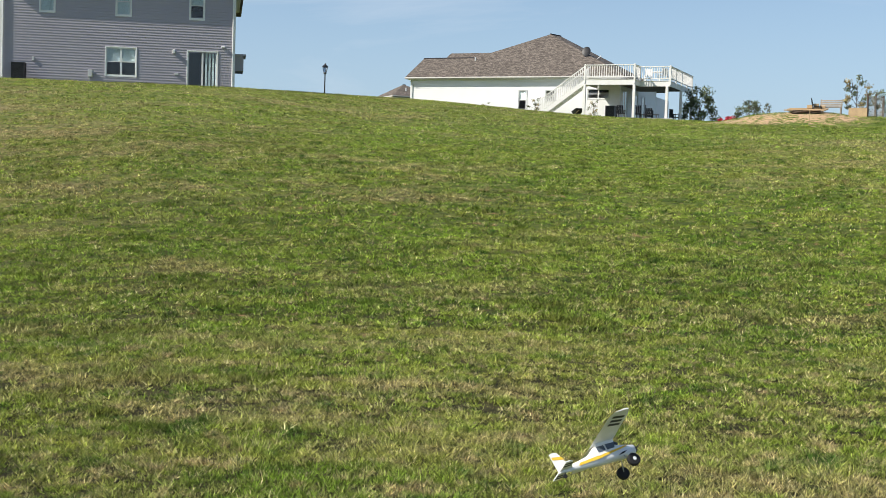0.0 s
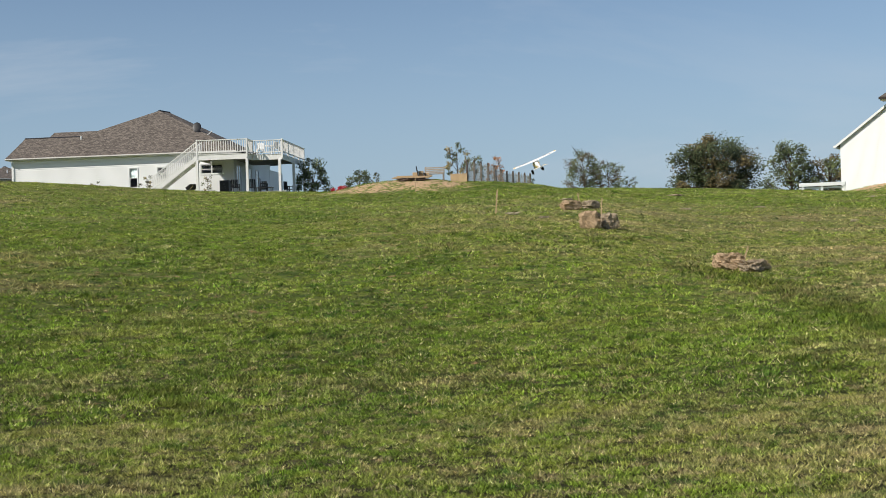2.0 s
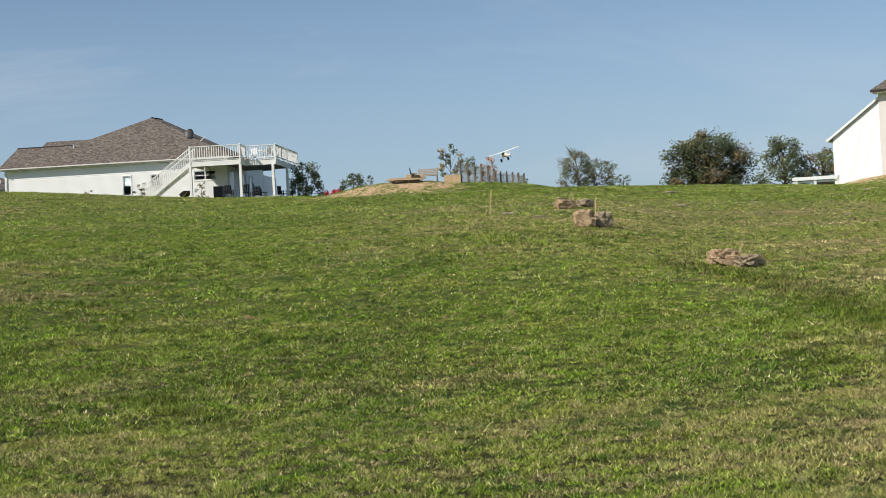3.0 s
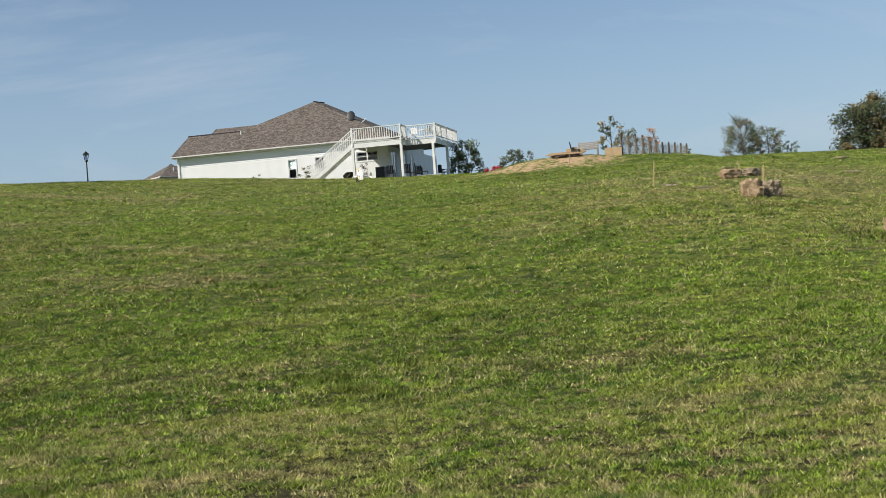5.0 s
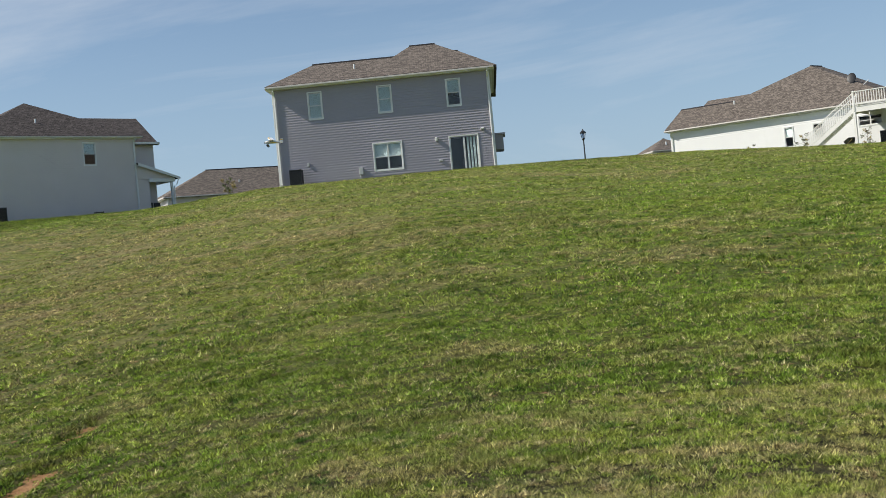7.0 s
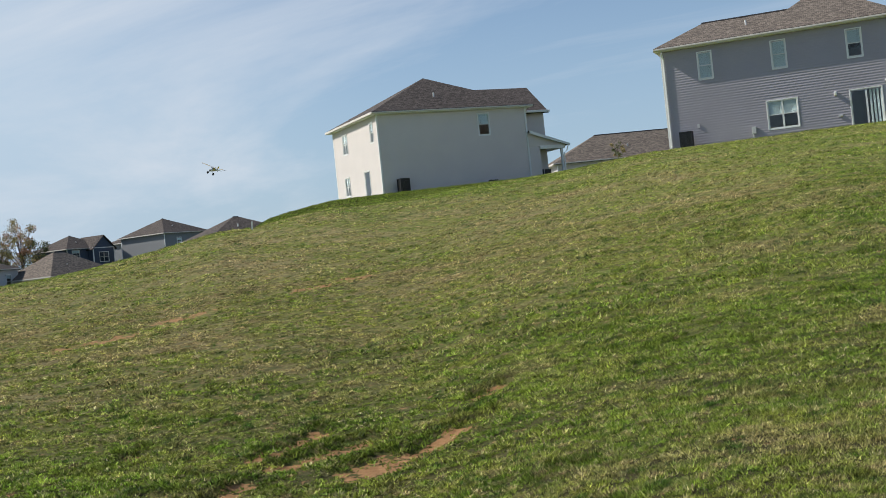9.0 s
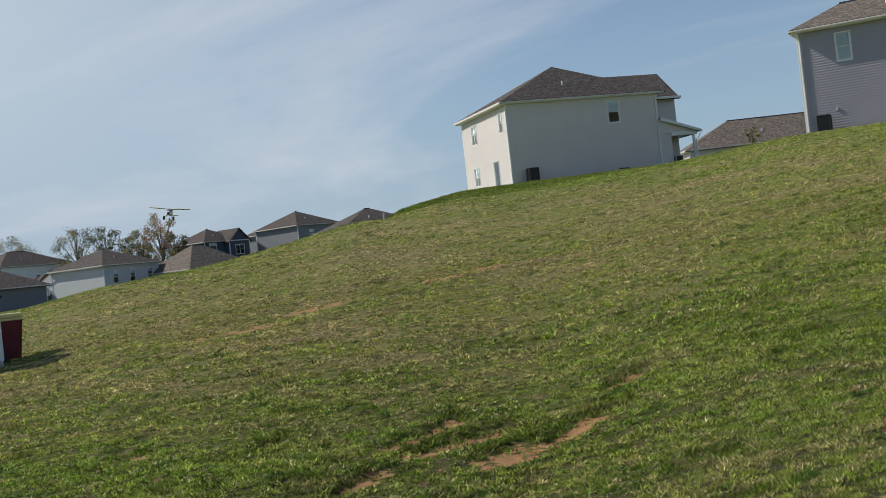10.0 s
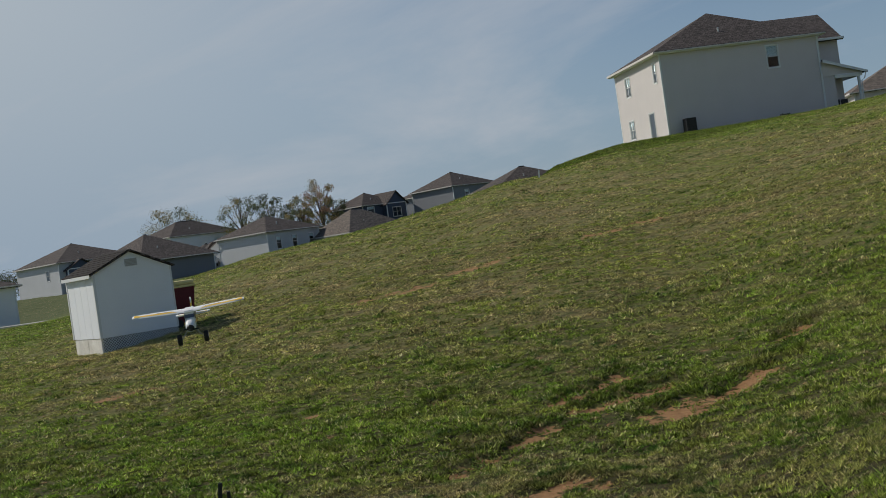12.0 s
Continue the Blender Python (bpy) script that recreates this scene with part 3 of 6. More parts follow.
def window(house, m, w, h, lights=1, sliding=False, blind=0.5):
    """A white double-hung window (or a sliding door) set into the wall at m, its lower left corner at the origin, outside towards -y."""
    win = part("sliding_door" if sliding else "window", Shape().box(0, w, -0.035, 0.09, -0.07, 0, bev=0.008), M_TRIM, house, m=m)
    fr = Shape()
    t = 0.06
    for a in ((-t, 0, -0.05, 0.08, -t, h + t), (w, w + t, -0.05, 0.08, -t, h + t), (0, w, -0.05, 0.08, h, h + t)):
        fr.box(*a, bev=0.008)
    part("frame", fr, M_TRIM, win)
    each = w / lights
    for i in range(lights):
        sash = Shape()
        x0, x1 = i * each, (i + 1) * each
        k = 0.03 if i or lights == 1 else 0.035
        sash.box(x0, x0 + 0.045, -0.02, 0.03, 0, h).box(x1 - 0.045, x1, -0.02, 0.03, 0, h).box(x0 + .045, x1 - .045, -0.02, 0.03, 0, 0.05).box(x0 + .045, x1 - .045, -0.02, 0.03, h - 0.05, h)
        if not sliding:
            sash.box(x0 + .045, x1 - .045, -0.02, 0.04, h * .5 - .025, h * .5 + .025)
        part("sash", sash, M_TRIM, win)
        rows = ((0.05, h - 0.05),) if sliding else ((0.05, h * .5 - .025), (h * .5 + .025, h - 0.05))
        for a, b in rows:
            p = part("pane", Shape().box(x0 + .045, x1 - .045, 0.0, 0.006, a, b), GLASS, win)
            p.visible_shadow = False
        if blind and not sliding:
            s = Shape()
            b0 = h * (1 - blind)
            z = b0
            while z < h - 0.02:
                s.add([(x0 + .02, 0.06, z), (x1 - .02, 0.06, z), (x1 - .02, 0.075, z + .05), (x0 + .02, 0.075, z + .05)], [(0, 1, 2, 3)])
                z += 0.05
            part("blind", s, M_BLIND, win)
        elif sliding and i:
            s = Shape()
            for q in range(4):
                a = x0 + .15 + q * .17
                s.box(a, a + .1, 0.08, 0.10, 0.05, h)
            part("curtain", s, M_BLIND, win)
    return win


def roof_faces(polys, material, name, house, thick=0.12):
    """Roof planes with thickness; each polygon starts with its eave, so that the courses run along it."""
    vs, fs, uv = [], [], []
    for p in polys:
        p = [Vector(q) for q in p]
        u = (p[1] - p[0]).normalized()
        nrm = (p[1] - p[0]).cross(p[2] - p[0]).normalized()
        v = nrm.cross(u)
        k = len(vs)
        vs += p + [q - Vector((0, 0, thick)) for q in p]
        uv += [((q - p[0]).dot(u), (q - p[0]).dot(v)) for q in p] * 2
        n = len(p)
        fs.append(tuple(range(k, k + n)))
        fs.append(tuple(range(k + n, k + 2 * n))[::-1])
        fs += [(k + (i + 1) % n, k + i, k + n + i, k + n + (i + 1) % n) for i in range(n)]
    return part(name, mesh_of(name, vs, fs, material, uv), None, house)


def hip(x0, x1, y0, y1, z, rise, inset0, inset1):
    """A hip roof: ridge along x, at half depth; the ridge's ends lie inset0 and inset1 from the hips' eaves."""
    ym = (y0 + y1) / 2
    a, b = (x0 + inset0, ym, z + rise), (x1 - inset1, ym, z + rise)
    return [[(x0, y0, z), (x1, y0, z), b, a], [(x1, y0, z), (x1, y1, z), b], [(x1, y1, z), (x0, y1, z), a, b], [(x0, y1, z), (x0, y0, z), a]]


def box_house(name, m, L, D, h, material, label, front=(), left=(), right=(), over=0.35, step=0.115, base=-1.5, roofs=None, roof_mat=None, gutter=True, lap=.010, side=None):
    """A house of four walls of lapped siding, with its windows: each (x, z, w, h, lights, kind, blind)."""
    ho = thing(name, m, label, "house")
    sides = (("front", pose(0, 0, 0), L, front), ("right", pose(L, 0, 0, 0, 0, 90), D, right), ("back", pose(L, D, 0, 0, 0, 180), L, ()), ("left", pose(0, D, 0, 0, 0, -90), D, left))
    for k, wm, n, wins in sides:
        holes = [(x, x + w, z, z + hh) for x, z, w, hh, *_ in wins]
        part("wall", siding(n, h, holes, step if k != "back" else 0.6, base, None, lap), material, ho, m=wm)
        for x, z, w, hh, lights, kind, blind in wins:
            window(ho, wm @ pose(x, 0, z), w, hh, lights, kind == "door", blind)
    for x, y in ((0, 0), (L, 0), (0, D), (L, D)):
        part("corner_trim", Shape().box(x - .03 if x == 0 else x - .08, x + .08 if x == 0 else x + .03, y - .03 if y == 0 else y - .08, y + .08 if y == 0 else y + .03, base, h, bev=0.01), M_TRIM, ho)
    part("floor_slab", Shape().box(.1, L - .1, .1, D - .1, -.25, -.1).box(.1, L - .1, .1, D - .1, h - .12, h - .02), M_DARK, ho)
    ox = over if side is None else side
    part("soffit", Shape().box(-ox, L + ox, -over, D + over, h - 0.02, h + 0.03), M_TRIM, ho)
    if gutter:
        g = Shape()
        o = over
        g.box(-ox - .1, L + ox + .1, -o - .12, -o, h + .02, h + .12, bev=.02).box(-ox - .1, L + ox + .1, D + o, D + o + .12, h, h + .15)
        g.box(-ox - .12, -ox, -o, D + o, h, h + .14).box(L + ox, L + ox + .12, -o, D + o, h, h + .14)
        part("gutter", g, M_GUTTER, ho)
    for plane in roofs or hip(-over - .1, L + over + .1, -over - .1, D + over + .1, h + .14, (D / 2 + over) * .45, D / 2, D / 2):
        roof_faces([plane], roof_mat or M_ROOF, "roof", ho)
        # a dark cap runs along each level ridge
        crest = max(q[2] for q in plane)
        top = [Vector(q) for q in plane if q[2] > crest - .01]
        if len(top) == 2 and top[0].x < top[1].x - .1:
            part("ridge_cap", Shape().tube([top[0], top[1]], .07, 6), M_DARK, ho)
    return ho


def downspout(ho, x, y, h, over):
    part("downspout", Shape().tube([(x, y - over - .05, h + .02), (x, y - over - .05, h - .12), (x, y - .06, h - .4), (x, y - .06, 0.15), (x, y - .2, 0.05)], 0.04, 6), M_TRIM, ho)


def between(a, b):
    """The pose of a wall that runs from a to b, and its length."""
    a, b = Vector(a), Vector(b)
    d = b - a
    return math.degrees(math.atan2(d.y, d.x)), d.to_2d().length


def grey_house():
    a, b = polar(19.9, 66.3), polar(9.75, 65.4)
    turn, L = between(a, b)
    z0 = 1.6 + 66 * math.tan(radians(4.15))
    h = 1.6 + 66 * math.tan(radians(8.62)) - z0
    o = .36
    zr = h + .14
    D = 9.0
    e = o + .1
    # a low hip over the near wing, and a taller one across it
    low = hip(-.3, L + e, -e, D - 1, zr, 1.65, 2.11, 2.0)
    ra, rb = (7.3, 5.6, zr + 2.5), (8.8, 5.6, zr + 2.5)
    tall = [[(4.9, -e + .01, zr + .01), (L + e, -e + .01, zr + .01), rb, ra], [(L + e, -e, zr), (L + e, 11.5, zr), rb], [(L + e, 11.5, zr), (4.4, 11.5, zr), ra, rb], [(4.4, 11.5, zr), (4.9, -e + .02, zr), ra]]
    px = lambda az: (19.9 - az) / 10.15 * L
    ho = box_house("grey_house", pose(a.x, a.y, z0, 0, 0, turn), L, D, h, M_GREY_SIDING, "two-storey house in grey vinyl siding with a brown hip roof",
                   front=((1.92, 3.48, .69, 1.39, 1, "", 1.0), (5.68, 3.48, .69, 1.39, 1, "", 1.0), (9.38, 3.48, .69, 1.39, 1, "", .5),
                          (5.2, .39, 1.48, 1.42, 2, "", .5), (9.3, -.1, 1.49, 1.9, 2, "door", .97)), over=o, roofs=low + tall, step=.135, lap=.03, side=.2)
    downspout(ho, .12, -.02, h, o)
    downspout(ho, L - .1, -.02, h, o)
    bay = part("bay_box", Shape().box(L + .03, L + .48, .6, 2.2, .95, 1.75, bev=.02).box(L + .03, L + .6, .5, 2.3, 1.75, 1.84), M_GREY_SIDING, ho)
    part("vent_pipe", Shape().tube([(px(16.1), 1.8, zr + .7), (px(16.1), 1.8, zr + 1.15)], .05, 8), M_TRIM, ho)
    part("meter_box", Shape().box(px(16.15), px(16.15) + .22, -.2, -.02, .25, .62, bev=.02).tube([(px(16.1), -.1, .25), (px(16.1), -.1, -.3)], .02, 6), M_LIGHT_SIDING, ho, "grey utility meter box")
    part("wall_lamp", Shape().box(px(12.5), px(12.5) + .14, -.2, -.02, 1.65, 1.85, bev=.03), M_TRIM, ho)
    part("wall_lamp", Shape().box(px(10.35), px(10.35) + .2, -.2, -.02, 2.05, 2.14, bev=.03), M_TRIM, ho)
    part("junction_box", Shape().box(px(18.55), px(18.55) + .12, -.1, -.02, .95, 1.15, bev=.01), M_LIGHT_SIDING, ho)
    part("hose_box", Shape().box(px(12.4), px(12.4) + .2, -.1, -.02, .55, .66, bev=.01), M_LIGHT_SIDING, ho)
    ac_unit(a, turn, px(19.3), -.95, z0)
    return ho


def ac_unit(a, turn, x, y, z0, s=.64, h=.86):
    """An outdoor air-conditioner: a louvred dark box on a pad."""
    m = pose(a.x, a.y, 0, 0, 0, turn) @ pose(x, y, 0)
    p = m.translation
    ac = thing("air_conditioner", pose(p.x, p.y, max(gz(p), z0 - .12), 0, 0, turn), "dark louvred outdoor air conditioner beside the house wall", "air conditioner", "outdoor units")
    part("pad", Shape().box(-.06, s + .06, -.06, s + .06, -.6, .05), M_CONCRETE, ac)
    part("body", Shape().box(.03, s - .03, .03, s - .03, .05, h - .05), M_BLACK, ac)
    for x0 in (0, s - .05):
        for y0 in (0, s - .05):
            part("post", Shape().box(x0, x0 + .05, y0, y0 + .05, .05, h), M_BLACK, ac)
    lv = Shape()
    for k in range(12):
        z = .1 + k * (h - .2) / 12
        lv.box(.05, s - .05, .005, .03, z, z + .035).box(.005, .03, .05, s - .05, z, z + .035).box(s - .03, s - .005, .05, s - .05, z, z + .035)
    part("louvre", lv, M_BLACK, ac)
    part("top_cover", Shape().box(-.01, s + .01, -.01, s + .01, h - .05, h, bev=.015), M_BLACK, ac)


def light_house():
    a, b = polar(33.34, 82), polar(26.35, 86.6)
    turn, L = between(a, b)
    z0 = 1.6 + 82 * math.tan(radians(3.35))
    h = 12.0 - z0
    D, o = 9.5, .35
    e, zr = o + .1, h + .14
    top = (5.64, 4.6, zr + 2.95)
    xr = 11.75
    main = [[(-e, -e, zr), (xr, -e, zr), top], [(xr, -e, zr), (xr, D + e, zr), top], [(xr, D + e, zr), (-e, D + e, zr), top], [(-e, D + e, zr), (-e, -e, zr), top]]
    zw = 5.4
    cross = [[(7.0, 1.15, zw), (13.75, 1.15, zw), (14.7, 6, zw + 2.5), (7.0, 6, zw + 2.5)], [(13.75, 10.8, zw), (7.0, 10.8, zw), (7.0, 6, zw + 2.5), (14.7, 6, zw + 2.5)]]
    ho = box_house("pale_house", pose(a.x, a.y, z0, 0, 0, turn), L, D, h, M_CREAM_SIDING, "two-storey house in pale vinyl siding with a brown hip roof",
                   front=((7.5, 3.82, .82, 1.48, 1, "", .5),),
                   left=((2.19, 3.72, .98, 1.37, 2, "", .4), (8.1, 3.85, .55, 1.33, 1, "", .4), (1.93, .7, .98, 1.33, 2, "", .4), (6.2, .2, 1.0, 1.85, 1, "door", .0)),
                   over=o, roofs=main, roof_mat=M_ROOF_DARK, step=.135, lap=.02)
    roof_faces(cross, M_ROOF_DARK, "cross_roof", ho)
    downspout(ho, L - .1, 0, h, o)
    part("vent_pipe", Shape().tube([(5.0, 1.5, zr + .9), (5.0, 1.5, zr + 1.4)], .06, 8), M_TRIM, ho)
    part("wing_wall", siding(13.5 - L, zw, (), .115, -1), M_CREAM_SIDING, ho, m=pose(L + .03, 1.6, 0))
    part("wing_gable", siding(9.0, zw + 2.2, (), .115, -1, lambda z: (0 if z < zw else (z - zw) * 2.04, 9 if z < zw else 9 - (z - zw) * 2.04)), M_CREAM_SIDING, ho, m=pose(13.5, 1.6, 0, 0, 0, 90))
    part("wing_eave", Shape().box(L, 13.8, 1.05, 1.17, zw - .06, zw + .1, bev=.02), M_TRIM, ho)
    porch = part("porch_beam", Shape().box(12.1, 14.1, -.12, .06, 2.55, 2.8, bev=.02).box(13.8, 14.0, .1, 5, 2.55, 2.8), M_TRIM, ho)
    part("porch_gable", Shape().add([(L, -.06, 2.75), (14.15, -.06, 2.8), (L, -.06, 3.8), (L, .05, 2.75), (14.15, .05, 2.8), (L, .05, 3.8)], [(0, 1, 2), (3, 5, 4), (1, 4, 5, 2)]), M_CREAM_SIDING, ho)
    roof_faces([[(14.35, -.3, 2.85), (14.35, 1.55, 2.85), (L + .05, 1.55, 3.9), (L + .05, -.3, 3.9)]], M_ROOF_DARK, "porch_roof", ho)
    part("rake_board", Shape().add([(L, -.36, 3.68), (14.4, -.36, 2.68), (14.4, -.36, 2.84), (L, -.36, 3.9), (L, -.3, 3.68), (14.4, -.3, 2.68), (14.4, -.3, 2.84), (L, -.3, 3.9)], [(0, 1, 2, 3), (7, 6, 5, 4), (0, 4, 5, 1), (3, 2, 6, 7)]), M_TRIM, ho)
    part("porch_side", siding(12.1 - L, 2.75, (), .115, -1), M_CREAM_SIDING, ho, m=pose(L + .03, -.01, 0))
    part("porch_post", Shape().box(13.78, 13.94, -.08, .08, -.6, 2.56, bev=.01), M_TRIM, ho)
    part("porch_floor", Shape().box(L + .1, 14, .06, 1.5, -.9, .25), M_CONCRETE, ho)
    part("downspout", Shape().tube([(14.3, -.25, 2.75), (14.2, -.2, 2.4), (13.98, -.14, 2.2), (13.98, -.14, .6)], .04, 6), M_TRIM, ho)
    for k, (x, y) in enumerate(((12.5, .7), (13.2, .9))):
        q = pose(a.x, a.y, z0 + .25, 0, 0, turn) @ pose(x, y, 0)
        ch = thing("porch_chair", q, "small dark chair on the porch", "chair", "porch chairs")
        part("seat", Shape().box(-.25, .25, -.22, .22, .38, .44, bev=.02), M_BLACK, ch)
        part("backrest", Shape().box(-.25, .25, .2, .26, .44, .95, bev=.02), M_BLACK, ch)
        for lx in (-.22, .18):
            for ly in (-.2, .18):
                part("leg", Shape().box(lx, lx + .04, ly, ly + .04, 0, .38), M_BLACK, ch)
    ac_unit(a, turn, .9, -1.0, z0 + .1, .68, .98)
    m = pose(a.x, a.y, 0, 0, 0, turn) @ pose(7.7, -.7, 0)
    p = m.translation
    bench = thing("garden_stand", pose(p.x, p.y, gz(p), 0, 0, turn), "small black metal stand beside the pale house", "stand")
    for x in (0, .5):
        for y in (0, .3):
            part("leg", Shape().box(x, x + .04, y, y + .04, -.1, .5), M_BLACK, bench)
    part("top", Shape().box(-.02, .56, -.02, .36, .4, .46, bev=.01), M_BLACK, bench)
    return ho


def ranch_house():
    a = polar(1.62, 95)
    turn = -23.2
    z0 = 1.6 + 88 * math.tan(radians(3.42))
    h = 1.6 + 95 * math.tan(radians(4.93)) - z0
    L, D, o = 16.6, 11.0, .4
    e, zr = o + .1, h + .12
    lo = zr + 1.8
    wing = [[(-.3, -e, zr), (9, -e, zr), (9, 3, lo), (-.3, 3, lo)], [(9, 6.5, zr), (-.3, 6.5, zr), (-.3, 3, lo), (9, 3, lo)]]
    pa, pb = (9.2, 6, zr + 3.92), (9.6, 7.4, zr + 3.92)
    big = [[(.4, -e + .02, zr + .01), (L + e, -e + .02, zr + .01), pa], [(L + e, -e, zr), (L + e, D + 2, zr), pb, pa], [(L + e, D + 2, zr), (.4, D + 2, zr), pa, pb], [(.4, D + 2, zr), (.4, -e, zr), pa]]
    ho = box_house("ranch_house", pose(a.x, a.y, z0, 0, 0, turn), L, D, h, M_WHITE_SIDING, "low white-sided house with a broad brown hip roof",
                   front=((8.88, .65, .6, 1.4, 1, "", .5), (10.98, 1.2, .7, .85, 1, "", 0), (14.2, 1.45, 1.6, .68, 2, "", 0)),
                   right=((.7, .1, 1.3, 2.0, 2, "door", 0), (3.6, .1, 1.5, 2.0, 2, "door", 0), (6.4, .1, .9, 2.0, 1, "door", 0)), over=o, roofs=wing + big, step=.15, lap=.015, side=.22)
    part("gable_wall", siding(6.5, lo, (), .115, h, lambda z: ((z - zr) * 1.9, 6.5 - (z - zr) * 1.9)), M_WHITE_SIDING, ho, m=pose(-.1, 6.3, 0, 0, 0, -90))
    roof_faces([[(-.95, 7, zr + 1.6), (5.4, 7, zr + 1.6), (5.4, 10, zr + 3.02), (-.95, 10, zr + 3.02)]], M_ROOF, "rear_roof", ho)
    part("side_wall", siding(4.6, 2.45, (), .15, -1.2, None, .015), M_WHITE_SIDING, ho, m=pose(L, D + .03, 0, 0, 0, 90))
    part("rear_gable", Shape().box(-.8, -.6, 7.2, 12, zr, zr + 1.7), M_WHITE_SIDING, ho)
    downspout(ho, .15, 0, h, o)
    part("vent_pipe", Shape().tube([(4.5, 2.0, zr + 1.0), (4.5, 2.0, zr + 1.75)], .06, 8), M_TRIM, ho)
    part("roof_vent", Shape().box(6.3, 6.75, 1.8, 2.2, zr + 1.1, zr + 1.42, bev=.04), M_BLACK, ho)
    dish = part("satellite_dish", Shape().tube([(13.3, 2.5, zr + 1.2), (13.3, 2.5, zr + 2.0)], .05, 8), M_BLACK, ho)
    bm = bmesh.new()
    bmesh.ops.create_uvsphere(bm, u_segments=20, v_segments=10, radius=1)
    bmesh.ops.delete(bm, geom=[v for v in bm.verts if v.co.z < .3], context="VERTS")
    bmesh.ops.transform(bm, verts=bm.verts, matrix=pose(13.25, 2.4, zr + 2.1, 68, 0, 5) @ Matrix.Diagonal((.34, .43, .06, 1)) @ Matrix.Translation((0, 0, -.6)))
    me = bpy.data.meshes.new("reflector"); bm.to_mesh(me); bm.free(); me.materials.append(M_BLACK)
    part("reflector", me, None, dish)
    part("feed_arm", Shape().tube([(13.4, 2.5, zr + 1.4), (14.0, 2.0, zr + 1.3), (14.6, 1.8, zr + 1.7)], .03, 6), M_TRIM, dish)
    return ho, a, turn, z0, h, L


def deck(a, turn, z0, h, L):
    """The raised white deck round the house's end, with its stairs."""
    m = pose(a.x, a.y, z0, 0, 0, turn)
    dk = thing("raised_deck", m, "raised white wooden deck with railings and an outside stair", "deck")
    x0, xj, x1, y0, yj, y1, f = 14.9, 18.45, 20.6, -3.2, -1.7, 5.6, 2.52
    for q in ((x0, xj, y0, y0 + .06), (xj - .06, xj, y0 + .06, yj), (xj, x1, yj, yj + .06), (x1 - .06, x1, yj + .06, y1), (x0, x0 + .06, y0 + .06, -.1)):
        part("joist", Shape().box(*q, f - .36, f), M_DECK, dk)
    n = 42
    for k in range(n):
        u = x0 + (x1 - x0) * k / n
        part("board", Shape().box(u, u + (x1 - x0) / n - .01, (y0 if u < xj else yj) - .03, y1 if u > L + .05 else -.1, f + .004, f + .04), M_DECK, dk)
    part("underside", Shape().box(x0 + .1, xj - .1, y0 + .1, yj, f - .12, f - .02).box(x0 + .1, x1 - .1, yj + .1, -.15, f - .12, f - .02).box(L + .05, x1 - .1, -.15, y1 - .1, f - .12, f - .02), M_GREYWOOD, dk)
    for x, y in ((x0, y0), (xj, y0), (x1 - .2, yj), (x1, yj + 3.6), (x1, y1)):
        part("post", Shape().box(x - .09, x + .09, y - .09, y + .09, -1.6, f - .36, bev=.01), M_DECK, dk)
    runs = [((x0, y0), (xj, y0)), ((xj, y0), (xj, yj)), ((xj, yj), (x1, yj)), ((x1, yj), (x1, y1))]
    for (ax, ay), (bx, by) in runs:
        ln = math.hypot(bx - ax, by - ay)
        mm = pose(ax, ay, f + .04, 0, 0, math.degrees(math.atan2(by - ay, bx - ax)))
        part("top_rail", Shape().box(-.05, ln + .05, -.07, .07, .95, 1.0), M_DECK, dk, m=mm)
        part("bottom_rail", Shape().box(0, ln, -.03, .03, .1, .17), M_DECK, dk, m=mm)
        k = 0
        while k * .17 < ln:
            part("baluster", Shape().box(k * .17, k * .17 + .045, -.025, .025, .12, .95), M_DECK, dk, m=mm)
            k += 1
        bays = max(1, int(ln / 1.8))
        for q in range(bays + 1):
            part("rail_post", Shape().box(q * ln / bays - .05, q * ln / bays + .05, -.055, .055, -.3, 1.04), M_DECK, dk, m=mm)
    # the stair runs down along the front, away from the deck
    steps = 13
    run, sx = 3.6, x0
    for y in (y0, y0 + 1.0):
        st = Shape().add([(sx, y, f), (sx, y, f - .32), (sx - run, y, -.42), (sx - run, y, -.1), (sx, y + .05, f), (sx, y + .05, f - .32), (sx - run, y + .05, -.42), (sx - run, y + .05, -.1)],
                         [(0, 3, 2, 1), (4, 5, 6, 7), (0, 4, 7, 3), (1, 2, 6, 5), (0, 1, 5, 4), (3, 7, 6, 2)])
        part("stringer", st, M_DECK, dk)
        mm = f / run
        r = Shape().add([(sx, y, f + 1.0), (sx, y, f + .93), (sx - run, y, .83), (sx - run, y, .9), (sx, y + .07, f + 1.0), (sx, y + .07, f + .93), (sx - run, y + .07, .83), (sx - run, y + .07, .9)],
                        [(0, 3, 2, 1), (4, 5, 6, 7), (0, 4, 7, 3), (1, 2, 6, 5), (0, 1, 5, 4), (3, 7, 6, 2)])
        part("hand_rail", r, M_DECK, dk)
        for k in range(25):
            u = (k + .5) / 25 * run
            zz = f - u / run * f
            part("baluster", Shape().box(sx - u - .022, sx - u + .022, y + .01, y + .05, zz - .1, zz + .93), M_DECK, dk)
        part("newel", Shape().box(sx - run - .1, sx - run, y - .03, y + .09, -.8, 1.0), M_DECK, dk)
    for k in range(steps):
        u = k / steps * run
        zz = f - (k + 1) / (steps + 1) * f
        part("tread", Shape().box(sx - u - .34, sx - u, y0 + .02, y0 + 1.0, zz, zz + .04), M_DECK, dk)
    return dk


grey_house()
light_house()
_, RA, RT, RZ, RH, RL = ranch_house()
deck(RA, RT, RZ, RH, RL)


